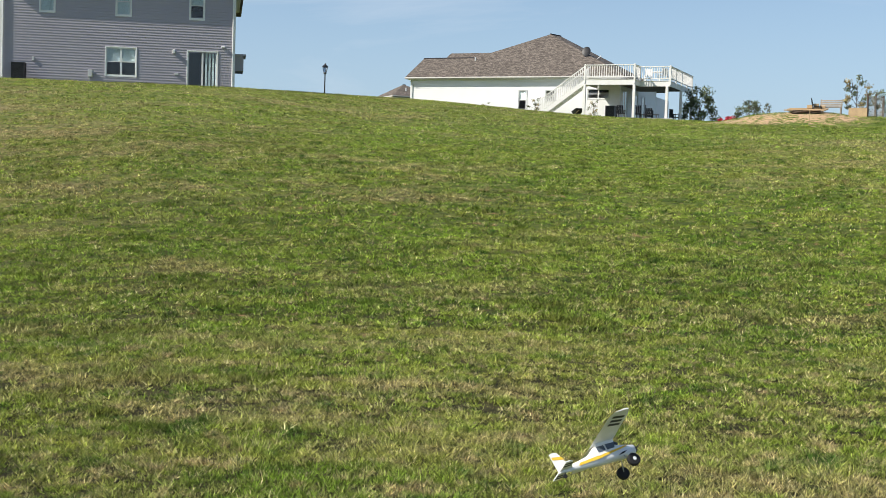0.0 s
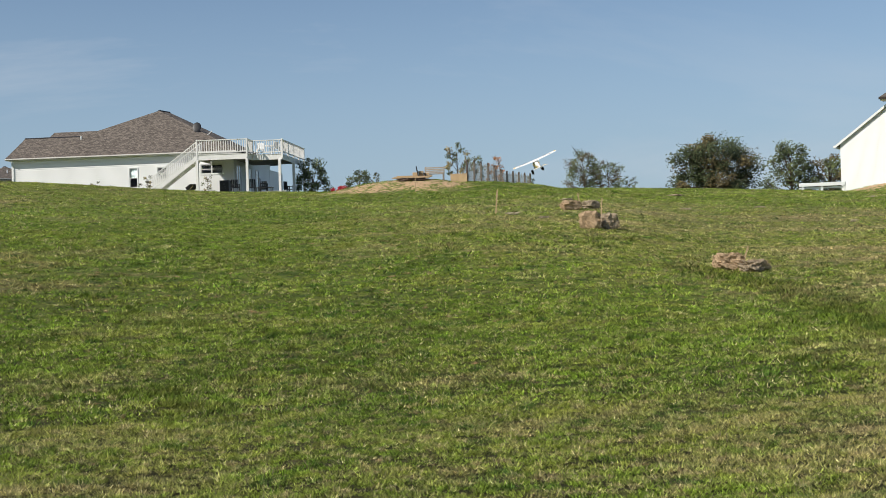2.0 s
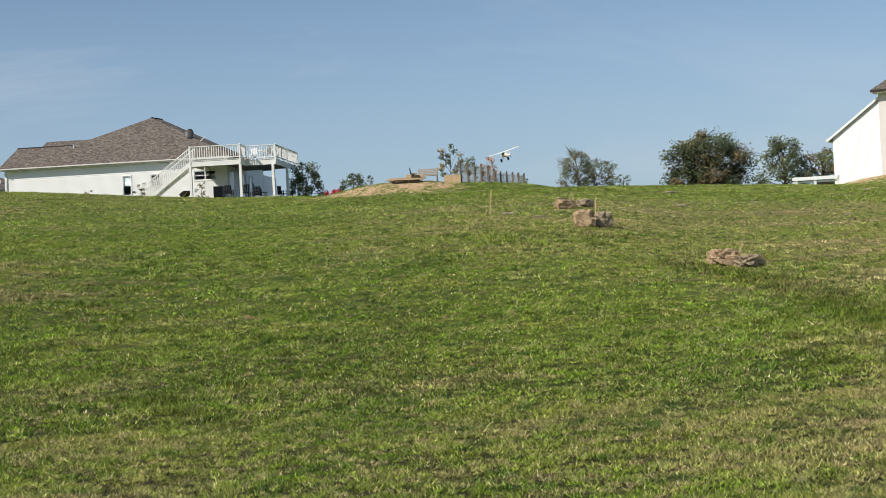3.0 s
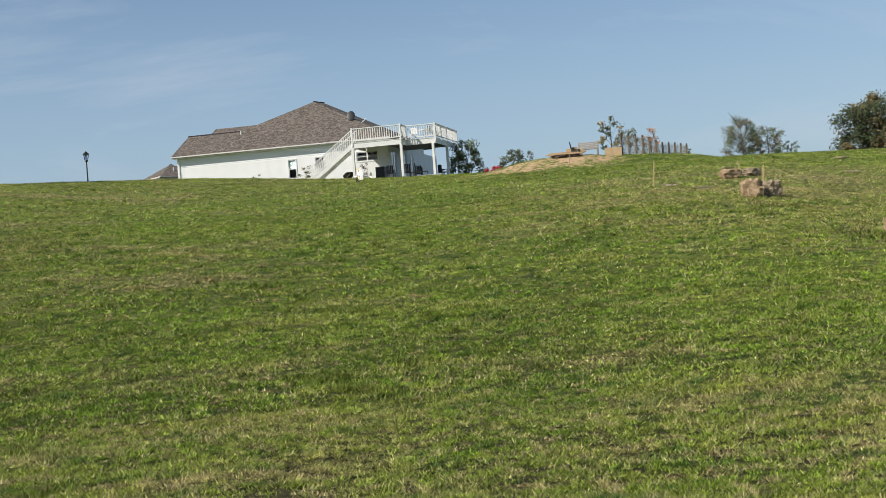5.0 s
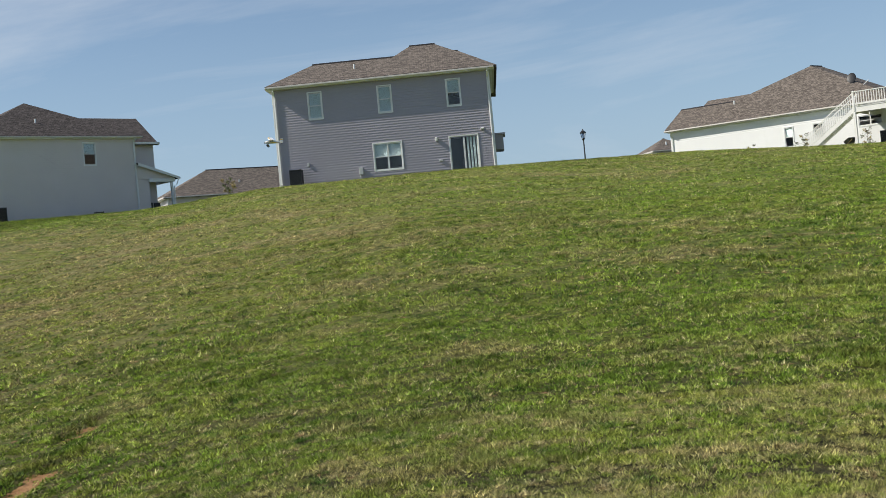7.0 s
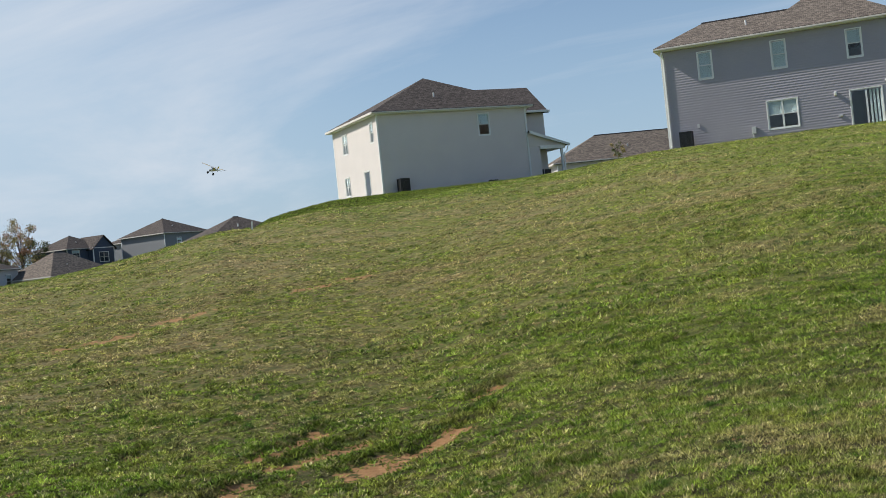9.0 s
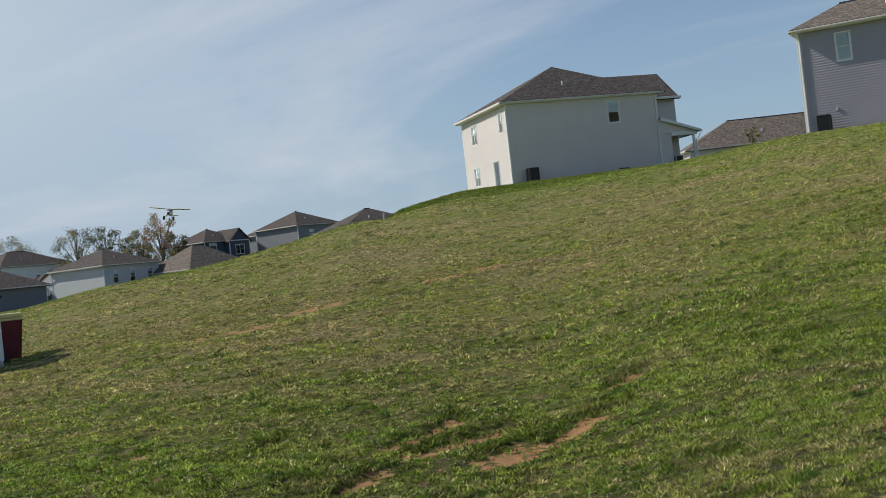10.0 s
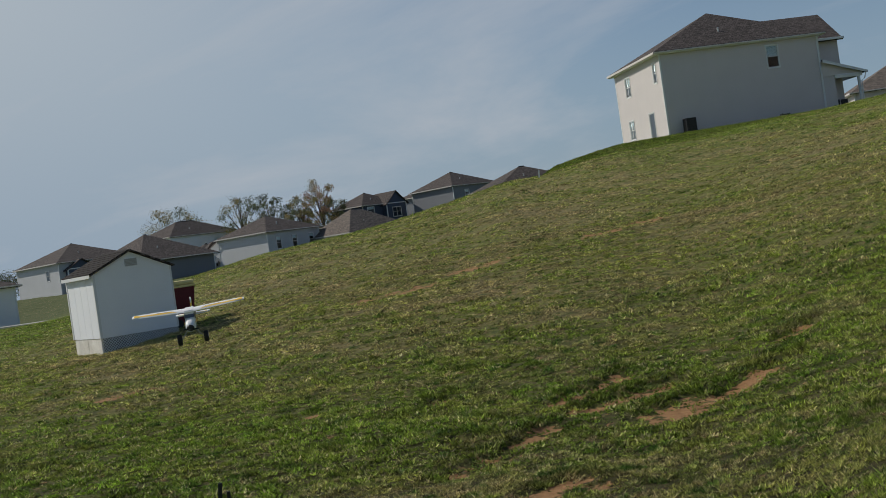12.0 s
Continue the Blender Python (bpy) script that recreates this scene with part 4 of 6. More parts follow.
def right_house():
    """The white gable wall at the brow, with the taller body behind it."""
    a = polar(-35.85, 76)
    b = polar(-37.85, 75.4)
    turn, w = between(a, b)
    z0 = 1.6 + 76 * math.tan(radians(2.55))
    h = 1.6 + 76 * math.tan(radians(4.62)) - z0
    top = 1.6 + 75.4 * math.tan(radians(6.17)) - z0
    ho = thing("white_gabled_house", pose(a.x, a.y, z0, 0, 0, turn), "white-sided house with a steep lean-to gable", "house")
    k = (top - h) / w
    part("wall", siding(w, top, (), .115, -.8, lambda z: (0 if z < h else (z - h) / k, w)), M_WHITE_SIDING, ho)
    part("wall", siding(9, h, (), .3, -.8), M_WHITE_SIDING, ho, m=pose(0, 9, 0, 0, 0, -90))
    roof_faces([[(-.22, 9, h - .12), (-.22, -.16, h - .12), (w, -.16, top + .06), (w, 9, top + .06)]], M_ROOF, "roof", ho, .05)
    part("fascia", Shape().add([(-.26, -.2, h - .27), (w, -.2, top - .08), (w, -.2, top + .07), (-.26, -.2, h - .12), (-.26, -.17, h - .27), (w, -.17, top - .08), (w, -.17, top + .07), (-.26, -.17, h - .12)],
                               [(0, 1, 2, 3), (4, 7, 6, 5), (0, 4, 5, 1), (2, 6, 7, 3)]), M_TRIM, ho)
    part("gutter_end", Shape().box(-.36, -.22, -.2, 9, h - .26, h - .12, bev=.02), M_TRIM, ho)
    part("tall_wall", siding(8, top + .5, (), .115, -.8), M_CREAM_SIDING, ho, m=pose(w + .02, -.12, 0))
    part("eave", Shape().box(w - .25, w + 8, -.6, .2, top + .25, top + .42, bev=.02), M_TRIM, ho)
    roof_faces([[(w - .3, -.7, top + .42), (w + 8, -.7, top + .42), (w + 8, 5, top + 2.8), (w + 1.5, 5, top + 2.8)]], M_ROOF, "upper_roof", ho)
    part("rear_wall", Shape().box(w, w + 8, 8.9, 9, -.8, top + .3), M_CREAM_SIDING, ho)


right_house()


def far_house(az, r, theta, L, D, el_eave, siding_mat, roof, rise, label, front=(), left=(), wall=5.4, apex=None, ridge=0.0):
    """A house of the quarter beyond: its near corner by direction and distance; its front runs off to the right, theta degrees away from square."""
    c = polar(az, r)
    z = 1.6 + r * math.tan(radians(el_eave))
    e = .45
    ins = (D / 2 + e) * (1 - ridge)
    ho = box_house("house", pose(c.x, c.y, z - wall, 0, 0, az + theta), L, D, wall, siding_mat, label, front, left, (), .35, .2, -4, hip(-e, L + e, -e, D + e, wall + .1, rise, min(ins, L / 2 + .3), min(ins, L / 2 + .3)), roof)
    part("vent_pipe", Shape().tube([(L * .4, D * .2, wall + rise * .3), (L * .4, D * .2, wall + rise * .3 + .7)], .07, 6), M_TRIM, ho)
    return ho


def gable_front(ho, x0, x1, depth, wall, rise, siding_mat, roof, win=None, trim=True):
    """A gabled bay on a house's front: its triangle, its two roof planes, and a window."""
    xm = (x0 + x1) / 2
    k = rise / (xm - x0)
    part("bay_wall", siding(x1 - x0, wall + rise, ((win[0], win[0] + win[2], win[1], win[1] + win[3]),) if win else (), .2, -3,
                            lambda z: (0, x1 - x0) if z < wall else ((z - wall) / k, x1 - x0 - (z - wall) / k)), siding_mat, ho, m=pose(x0, -depth, 0))
    for x in (x0, x1 - .1):
        part("bay_side", Shape().box(x, x + .1, -depth + .1, 0, -3, wall), siding_mat, ho)
        part("bay_trim", Shape().box(x - .04, x + .14, -depth - .05, -depth + .05, -3, wall), M_TRIM, ho)
    if win:
        window(ho, pose(x0 + win[0], -depth, win[1]), win[2], win[3], 2, False, .0)
    e = .35
    for sg, xa in ((-1, x0), (1, x1)):
        pts = [(xa + sg * e, -depth - e, wall - e * k), (xa + sg * e, 4, wall - e * k), (xm, 4, wall + rise), (xm, -depth - e, wall + rise)]
        roof_faces([pts if sg > 0 else [pts[1], pts[0], pts[3], pts[2]]], roof, "bay_roof", ho)
    if trim:
        part("bay_band", Shape().box(x0 - .1, x1 + .1, -depth - .06, -depth, wall - .15, wall), M_TRIM, ho)


w3 = lambda zs, w=.9: tuple((x, z, w, 1.5, 1, "", .3) for x, z in zs)
far_house(25.1, 112, 12, 18, 9, 4.02, M_CREAM_SIDING, M_ROOF, 2.7, "house whose brown roof shows above the brow", wall=3, ridge=-.05)
far_house(43.62, 200, 42, 9.4, 10.5, 2.66, M_MID_SIDING, M_ROOF_DARK, 2.7, "two-storey grey house below a dark hip roof", front=w3(((2.6, 3.2),)))
h_blue = far_house(47.95, 205, 40, 8.6, 8.4, 2.32, M_BLUE_SIDING, M_ROOF_DARK, 2.4, "slate-blue two-storey house with white trim", front=w3(((1.0, 3.7),), 1.5))
gable_front(h_blue, 4.3, 8.8, 1.2, 5.5, 2.0, M_BLUE_SIDING, M_ROOF_DARK, (1.3, 3.1, 1.9, 1.6))
far_house(48.7, 150, 40, 10, 8.6, 1.15, M_CREAM_SIDING, M_ROOF, 3.1, "house with a broad brown hip roof", wall=3)
h_pale = far_house(52.54, 150, 40, 8.6, 9.6, 1.72, M_LIGHT_SIDING, M_ROOF_DARK, 2.2, "single-storey house in pale siding with three windows", front=w3(((1.4, 1.9), (4.0, 1.9), (6.8, 1.9)), .75), wall=4, ridge=.1)
roof_faces([[(-1.2, 17, 1.0), (-1.2, 10, 1.0), (3.0, 9.5, 4.3), (4.5, 17, 4.3)], [(-.4, 10.2, 4.1), (-.4, 9.4, 4.1), (-.4, 12, 3.0)]], M_ROOF_DARK, "garage_roof", h_pale)
part("garage_wall", Shape().add([(-.05, 9.6, -4), (-.05, 9.6, 4), (-.05, 15.5, 1.2), (-.05, 15.5, -4), (.1, 9.6, -4), (.1, 9.6, 4), (.1, 15.5, 1.2), (.1, 15.5, -4)], [(0, 1, 2, 3), (7, 6, 5, 4), (1, 5, 6, 2), (2, 6, 7, 3)]), M_LIGHT_SIDING, h_pale)
far_house(56.9, 200, 35, 13, 9.5, 2.1, M_WHITE_SIDING, M_ROOF_DARK, 2.6, "white two-storey house with a brown roof", front=w3(((8.5, 3.2),)))
h_gar = far_house(55.9, 172, 25, 7, 7, .95, M_WHITE_SIDING, M_ROOF_DARK, 2.0, "white garage wing with a grey gable", wall=3)
gable_front(h_gar, 1.2, 7.4, .8, 2.9, 2.3, M_LIGHT_SIDING, M_ROOF_DARK)
# a flat near-black panel stands in for the shade inside the garage
part("doorway_shade", Shape().box(2.2, 6.4, -.86, -.82, -1.2, 2.2), M_DARK, h_gar, "open garage doorway, its shade a dark panel")
far_house(58.3, 125, 30, 8.5, 12, 1.15, M_MID_SIDING, M_ROOF_DARK, 2.9, "house with a long dark brown roof", wall=3.4, ridge=.2)
h_two = far_house(61.95, 170, 25, 11, 13.5, 1.6, M_LIGHT_SIDING, M_ROOF_DARK, 2.7, "two-storey house in pale siding with a small gable", left=((9.5, 3.3, .9, 1.4, 1, "", 0),))
gable_front(h_two, .9, 4.9, .7, 4.6, 1.2, M_BLUE_SIDING, M_ROOF_DARK, (1.2, 2.9, 1.6, 1.3))
far_house(68.2, 90, 8, 7.0, 8, .85, M_WHITE_SIDING, M_ROOF_DARK, 1.5, "white house with a dark roof beyond the shed", front=((4.25, 1.13, 1.2, 1.2, 2, "", 0),), wall=3)
far_house(41.4, 125, 22, 8.6, 8, 2.25, M_CREAM_SIDING, M_ROOF_DARK, 2.1, "house whose dark roof shows over the hump", wall=3)
far_house(44.9, 225, 42, 6, 8, 2.4, M_MID_SIDING, M_ROOF_DARK, 1.6, "grey house half hidden between its neighbours")
far_house(5.3, 150, 4, 9, 9, 3.72, M_CREAM_SIDING, M_ROOF, 1.0, "house whose low roof shows behind the slope", wall=3)
far_house(2.35, 132, 20, 4.2, 6, 4.12, M_CREAM_SIDING, M_ROOF, 1.5, "pale house seen past the low white one", wall=4)


# ---- things on the slope ----
def lump(name, m, sx, sy, sz, material, label, category, rough=.12, cuts=7, seed=0, group="", straws=260):
    """A frayed block: a box, finely cut, its corners worn off and its faces uneven, with loose straws."""
    bm = bmesh.new()
    bmesh.ops.create_cube(bm, size=1)
    bmesh.ops.subdivide_edges(bm, edges=list(bm.edges), cuts=cuts, use_grid_fill=True)
    for v in bm.verts:
        c = v.co * 2
        k = max(1.0, c.length / 1.25)
        c = c / k
        nz = noise.fractal(c * 2.3 + Vector((seed, seed * 2, 0)), 1.0, 2.0, 4)
        c *= 1 + nz * rough * 2.2
        v.co = Vector((c.x * sx / 2, c.y * sy / 2, c.z * sz / 2 + sz * .42))
    me = bpy.data.meshes.new("body")
    bm.to_mesh(me)
    bm.free()
    me.materials.append(material)
    th = thing(name, m, label, category, group)
    part("body", me, None, th)
    rnd = random.Random(seed)
    st = Shape()
    for _ in range(straws):
        a, b = rnd.uniform(-.5, .5) * sx * .95, rnd.uniform(-.5, .5) * sy * .95
        if rnd.random() < .6:
            z = rnd.uniform(.05, .75) * sz
            if rnd.random() < .5:
                a = math.copysign(sx * .46, a)
            else:
                b = math.copysign(sy * .46, b)
        else:
            z = sz * .82
        d = Vector((rnd.uniform(-1, 1), rnd.uniform(-1, 1), rnd.uniform(-.6, .9))) * .07
        p = Vector((a, b, z))
        st.add([p, p + d, p + d + Vector((.006, .006, .006)), p + Vector((.006, .006, 0))], [(0, 1, 2, 3)])
    if straws:
        tagged(part("loose_straw", st, M_HAY, th), kind="stuff")
    return th


def stake(az, r, h, lean=0, radius=.02, label="thin wooden stake standing in the lawn", dz=0.0, material=None):
    th = thing("stake", stand(az, r, az) @ pose(0, 0, dz, 0, lean, 0), label, "stake", "stakes in the lawn")
    part("shaft", Shape().box(-radius, radius, -radius, radius, -.25, h, bev=.004), material or M_WOOD, th)
    part("tip", Shape().tube([(0, 0, -.4), (0, 0, -.25)], [.002, radius], 6), material or M_WOOD, th)


lump("hay_bale", stand(-24.5, 31.4, -25), .48, .42, .47, M_HAY, "frayed brown straw bale lying on the grass", "hay bale", seed=3, group="straw bales", straws=420)
lump("hay_bale", stand(-25.35, 31.9, 0), .42, .40, .42, M_HAY_GREY, "weathered grey straw bale beside its browner half", "hay bale", .15, seed=8, group="straw bales", straws=300)
lump("hay_bale", stand(-23.65, 39.6, 10), .60, .4, .31, M_HAY, "slumped grey-brown straw bale on the grass", "hay bale", seed=11, group="straw bales")
lump("hay_bale", stand(-24.6, 40.4, 30), .60, .42, .27, M_HAY_GREY, "slumped pale grey straw bale on the grass", "hay bale", seed=15, group="straw bales")
lump("hay_bale", stand(-30.6, 25.2, -15), .52, .42, .33, M_HAY, "collapsed straw bale broken open on the grass", "hay bale", .13, 12, seed=21, group="straw bales", straws=420)
lump("hay_bale", stand(-31.7, 24.9, 20), .54, .36, .24, M_HAY_GREY, "collapsed dark straw bale broken open on the grass", "hay bale", .17, 12, seed=26, group="straw bales", straws=420)
stake(-20.2, 36.5, .72, 5)
stake(-24.15, 40.2, .5, -10, .018)
stake(-25.0, 32.7, .74, 4, .016)
stake(-31.15, 25.3, .46, 18, .015)
stake(-16.5, 57, .75, 1, .016)
stake(55.75, 12.9, .17, 8, .02, "short dark metal stake in the grass", material=M_BLACK)
stake(55.35, 12.7, .11, 2, .018, "short dark metal stake in the grass", material=M_BLACK)
stake(39.55, 54, .38, 4, .03, "short pale marker stake at the brow", material=M_TRIM)
for k, (az, r, sx) in enumerate(((-20.9, 36.4, .5), (-22.4, 34.6, .4), (-23.5, 45.5, .8), (-28.45, 55, .85), (-28.9, 45, .5), (-32.2, 48.5, .55), (-36.2, 42, .5), (-37, 60, .7), (-16.7, 54, .3))):
    lump("soil_clod", stand(az, r, k * 40), sx * .8, sx * .45, .07, M_CLOD, "low clod of pale dry soil in the grass", "soil", .2, 5, 40 + k, "soil clods", 0)


# trees and bushes
def tree(name, m, height, width, trunk_h, leaf_mats, count, leaf, label, category="tree", seed=1, bare=.0, group="", clumps=26, thick=.14, low=.25):
    rnd = random.Random(seed)
    th = thing(name, m, label, category, group)
    tr = Shape()
    top = height * .8
    pts = [(0, 0, -.4)]
    for k in range(1, 6):
        pts.append((rnd.uniform(-.1, .1) * k * width * .06, rnd.uniform(-.1, .1) * k * width * .06, top * k / 5))
    tr.tube(pts, [thick * (1 - .16 * k) for k in range(6)], 7)
    part("trunk", tr, M_BARK, th)
    cs = []
    limbs = Shape()
    for k in range(clumps):
        f = (k + .5) / clumps
        z = trunk_h + (height - trunk_h) * (low * .2 + f * (1 - low * .2)) * rnd.uniform(.85, 1.0)
        ring = width / 2 * math.sqrt(max(.08, 1 - (2 * (z - trunk_h) / (height - trunk_h) - .85) ** 2 / 1.4)) * math.sqrt(rnd.uniform(.1, 1))
        a = k * 2.399 + rnd.uniform(-.4, .4)
        c = Vector((ring * math.cos(a), ring * math.sin(a), z))
        cs.append((c, rnd.uniform(.55, 1.1)))
        s = Vector((0, 0, min(max(trunk_h * .5, z * .55), top)))
        mid = s.lerp(c, .55) + Vector((rnd.uniform(-.2, .2), rnd.uniform(-.2, .2), rnd.uniform(0, .3)))
        limbs.tube([s, mid, c], [thick * .38, thick * .2, .012], 5, cap=False)
        for _ in range(3):
            limbs.tube([mid.lerp(c, rnd.uniform(.2, .9)), c + Vector((rnd.uniform(-1, 1), rnd.uniform(-1, 1), rnd.uniform(-.2, 1))) * width * .16], [.02, .006], 4, cap=False)
    part("branchwork", limbs, M_BARK, th)
    for q, lm in enumerate(leaf_mats):
        vs, fs = [], []
        for _ in range(int(count / len(leaf_mats))):
            c, s = cs[rnd.randrange(len(cs))] if len(leaf_mats) == 1 else cs[(rnd.randrange(len(cs)) // len(leaf_mats) * len(leaf_mats) + q) % len(cs)]
            if rnd.random() < bare:
                continue
            d = Vector((rnd.gauss(0, 1), rnd.gauss(0, 1), rnd.gauss(0, .8)))
            p = c + Vector((max(-1.6, min(1.6, d.x)), max(-1.6, min(1.6, d.y)), max(-1.5, min(1.4, d.z)))) * s * width * .08
            u = Vector((rnd.gauss(0, 1), rnd.gauss(0, 1), rnd.gauss(0, 1))).normalized()
            w = u.orthogonal().normalized() * leaf * .42
            u = u * leaf * rnd.uniform(.7, 1.3)
            k = len(vs)
            vs += [p, p + u * .5 + w, p + u, p + u * .5 - w]
            fs.append((k, k + 1, k + 2, k + 3))
        part("crown", mesh_of("crown", vs, fs, lm), None, th)
    return th


tree("tree", stand(-30.3, 104), 5.9, 6.9, .3, (M_LEAF_DARK, M_LEAF_DARK, M_LEAF_BROWN), 28000, .17, "broad dense dark green tree behind the brow", seed=4, clumps=64, low=.0)
tree("tree", stand(-33.75, 100), 5.1, 4.4, .3, (M_LEAF, M_LEAF_DARK), 4200, .19, "loose olive-green tree beside the white house", seed=5, clumps=34)
tree("tree", stand(-35.4, 103), 4.2, 4.4, .2, (M_LEAF, M_LEAF_BROWN), 3600, .19, "loose olive-green tree beside the white house", seed=6, clumps=30)
tree("bush", stand(-24.4, 74), 2.5, 2.5, .1, (M_LEAF, M_LEAF_BROWN, M_LEAF), 3800, .085, "tall loose browning bush on the brow", "bush", seed=7, clumps=34, thick=.04)
tree("bush", stand(-25.5, 74.5), 1.75, 2.1, .1, (M_LEAF, M_LEAF_BROWN, M_LEAF), 2400, .085, "loose yellow-green bush on the brow", "bush", seed=27, clumps=26, thick=.03)
tree("bush", stand(-26.5, 74.5), .85, .8, .05, (M_LEAF,), 320, .08, "small sparse yellow-green bush on the brow", "bush", seed=8, clumps=10, thick=.02)
tree("bush", stand(-11.7, 92), 3.6, 3.0, .3, (M_LEAF, M_LEAF_DARK), 2400, .16, "grey-green bush beside the deck", "bush", seed=9, clumps=28, thick=.06)
tree("bush", stand(-13.9, 72), 1.3, 1.9, .1, (M_LEAF_DARK, M_LEAF), 900, .11, "low dark bush on the brow", "bush", seed=10, clumps=14, thick=.03)
tree("bush", stand(-13.0, 84), 1.1, 1.5, .05, (M_RED,), 2000, .09, "low bush of bright red flowers", "flower bush", seed=12, clumps=12, thick=.03)
tree("sapling", stand(-18.5, 65), 2.2, 1.3, .3, (M_LEAF_DRY, M_LEAF), 700, .10, "thin young tree with few leaves on the mound", "sapling", seed=13, clumps=16, thick=.03, group="saplings on the mound")
tree("sapling", stand(-19.3, 67), 1.8, 1.1, .5, (M_LEAF,), 350, .10, "thin young tree with few leaves on the mound", "sapling", seed=14, clumps=12, thick=.025, group="saplings on the mound")
tree("sapling", stand(-20.3, 68), 1.9, 1.2, .4, (M_LEAF_RUST,), 420, .10, "thin young tree with rusty leaves on the mound", "sapling", seed=15, clumps=12, thick=.025, group="saplings on the mound")
tree("sapling", stand(-14.7, 66), 1.0, .5, .3, (M_LEAF,), 120, .08, "spindly seedling on the mound", "sapling", seed=16, clumps=8, thick=.015, group="saplings on the mound")
tree("sapling", stand(-21.9, 72), 1.0, .5, .3, (M_LEAF,), 160, .09, "spindly seedling beside the fence", "sapling", seed=17, clumps=8, thick=.015, group="saplings on the mound")
for k, (az, r, h, w, mats, n, b) in enumerate(((56.6, 225, 12, 13, (M_LEAF, M_LEAF_DRY), 4600, .3), (55.3, 225, 9, 5, (M_LEAF_DRY,), 500, .4), (53.6, 205, 12.2, 7.5, (M_LEAF, M_LEAF_DRY, M_LEAF), 2900, .35),
                                               (52.3, 205, 11.8, 6, (M_LEAF, M_LEAF_DARK), 2300, .35), (51.3, 208, 9.4, 6, (M_LEAF_DARK,), 1800, .1), (50.8, 200, 10.4, 5.5, (M_LEAF_DRY, M_LEAF), 1900, .3),
                                               (49.9, 200, 12.0, 6.5, (M_LEAF_RUST, M_LEAF_DRY), 2600, .2), (49.2, 203, 9, 5, (M_LEAF_DARK, M_LEAF), 1700, .1), (56.1, 228, 8.5, 5, (M_LEAF_DARK,), 1100, .2), (65, 230, 4.5, 16, (M_LEAF_DARK,), 5000, .0))):
    tree("tree", stand(az, r), h, w, 2.2, mats, int(n * 2.6), .17, ("tall tree with rusty autumn leaves beyond the houses" if M_LEAF_RUST in mats else "tall thinning tree beyond the houses"), seed=60 + k, bare=b, clumps=34, thick=.22, group="trees beyond the houses")
for k, (az, r, h) in enumerate(((-1.9, 88.5, 1.0), (-4.2, 84, 1.25), (-6.9, 83, 1.4), (-2.5, 90, .9), (22.3, 66.5, 1.0))):
    tree("shrub", stand(az, r), h, h * .8, .1, (M_LEAF, M_LEAF_DRY), 260, .08, "thin shrub growing beside the house", "shrub", seed=90 + k, clumps=9, thick=.015, group="shrubs by the houses")


def lamp_post():
    p = polar(5.62, 86)
    base = 1.6 + 86 * math.tan(radians(3.7))
    top = 1.6 + 86 * math.tan(radians(5.53))
    h = top - gz(p)
    th = thing("street_lamp", pose(p.x, p.y, gz(p)), "black street lamp with a lantern head on a slim post", "street lamp")
    part("post", Shape().tube([(0, 0, -.3), (0, 0, .5), (0, 0, .55), (0, 0, h - .75)], [.09, .08, .05, .04], 10), M_BLACK, th)
    part("collar", Shape().tube([(0, 0, h - .78), (0, 0, h - .7), (0, 0, h - .64)], [.05, .12, .1], 10), M_BLACK, th)
    part("lantern", Shape().tube([(0, 0, h - .64), (0, 0, h - .28)], [.10, .17], 8), GLASS, th, "clear tapered lantern glass")
    for k in range(4):
        a = k * math.pi / 2
        part("rib", Shape().tube([(.105 * math.cos(a), .105 * math.sin(a), h - .64), (.175 * math.cos(a), .175 * math.sin(a), h - .28)], .014, 5), M_BLACK, th)
    part("cap", Shape().tube([(0, 0, h - .28), (0, 0, h - .24), (0, 0, h - .1), (0, 0, h)], [.22, .22, .06, .02], 10), M_BLACK, th)


lamp_post()


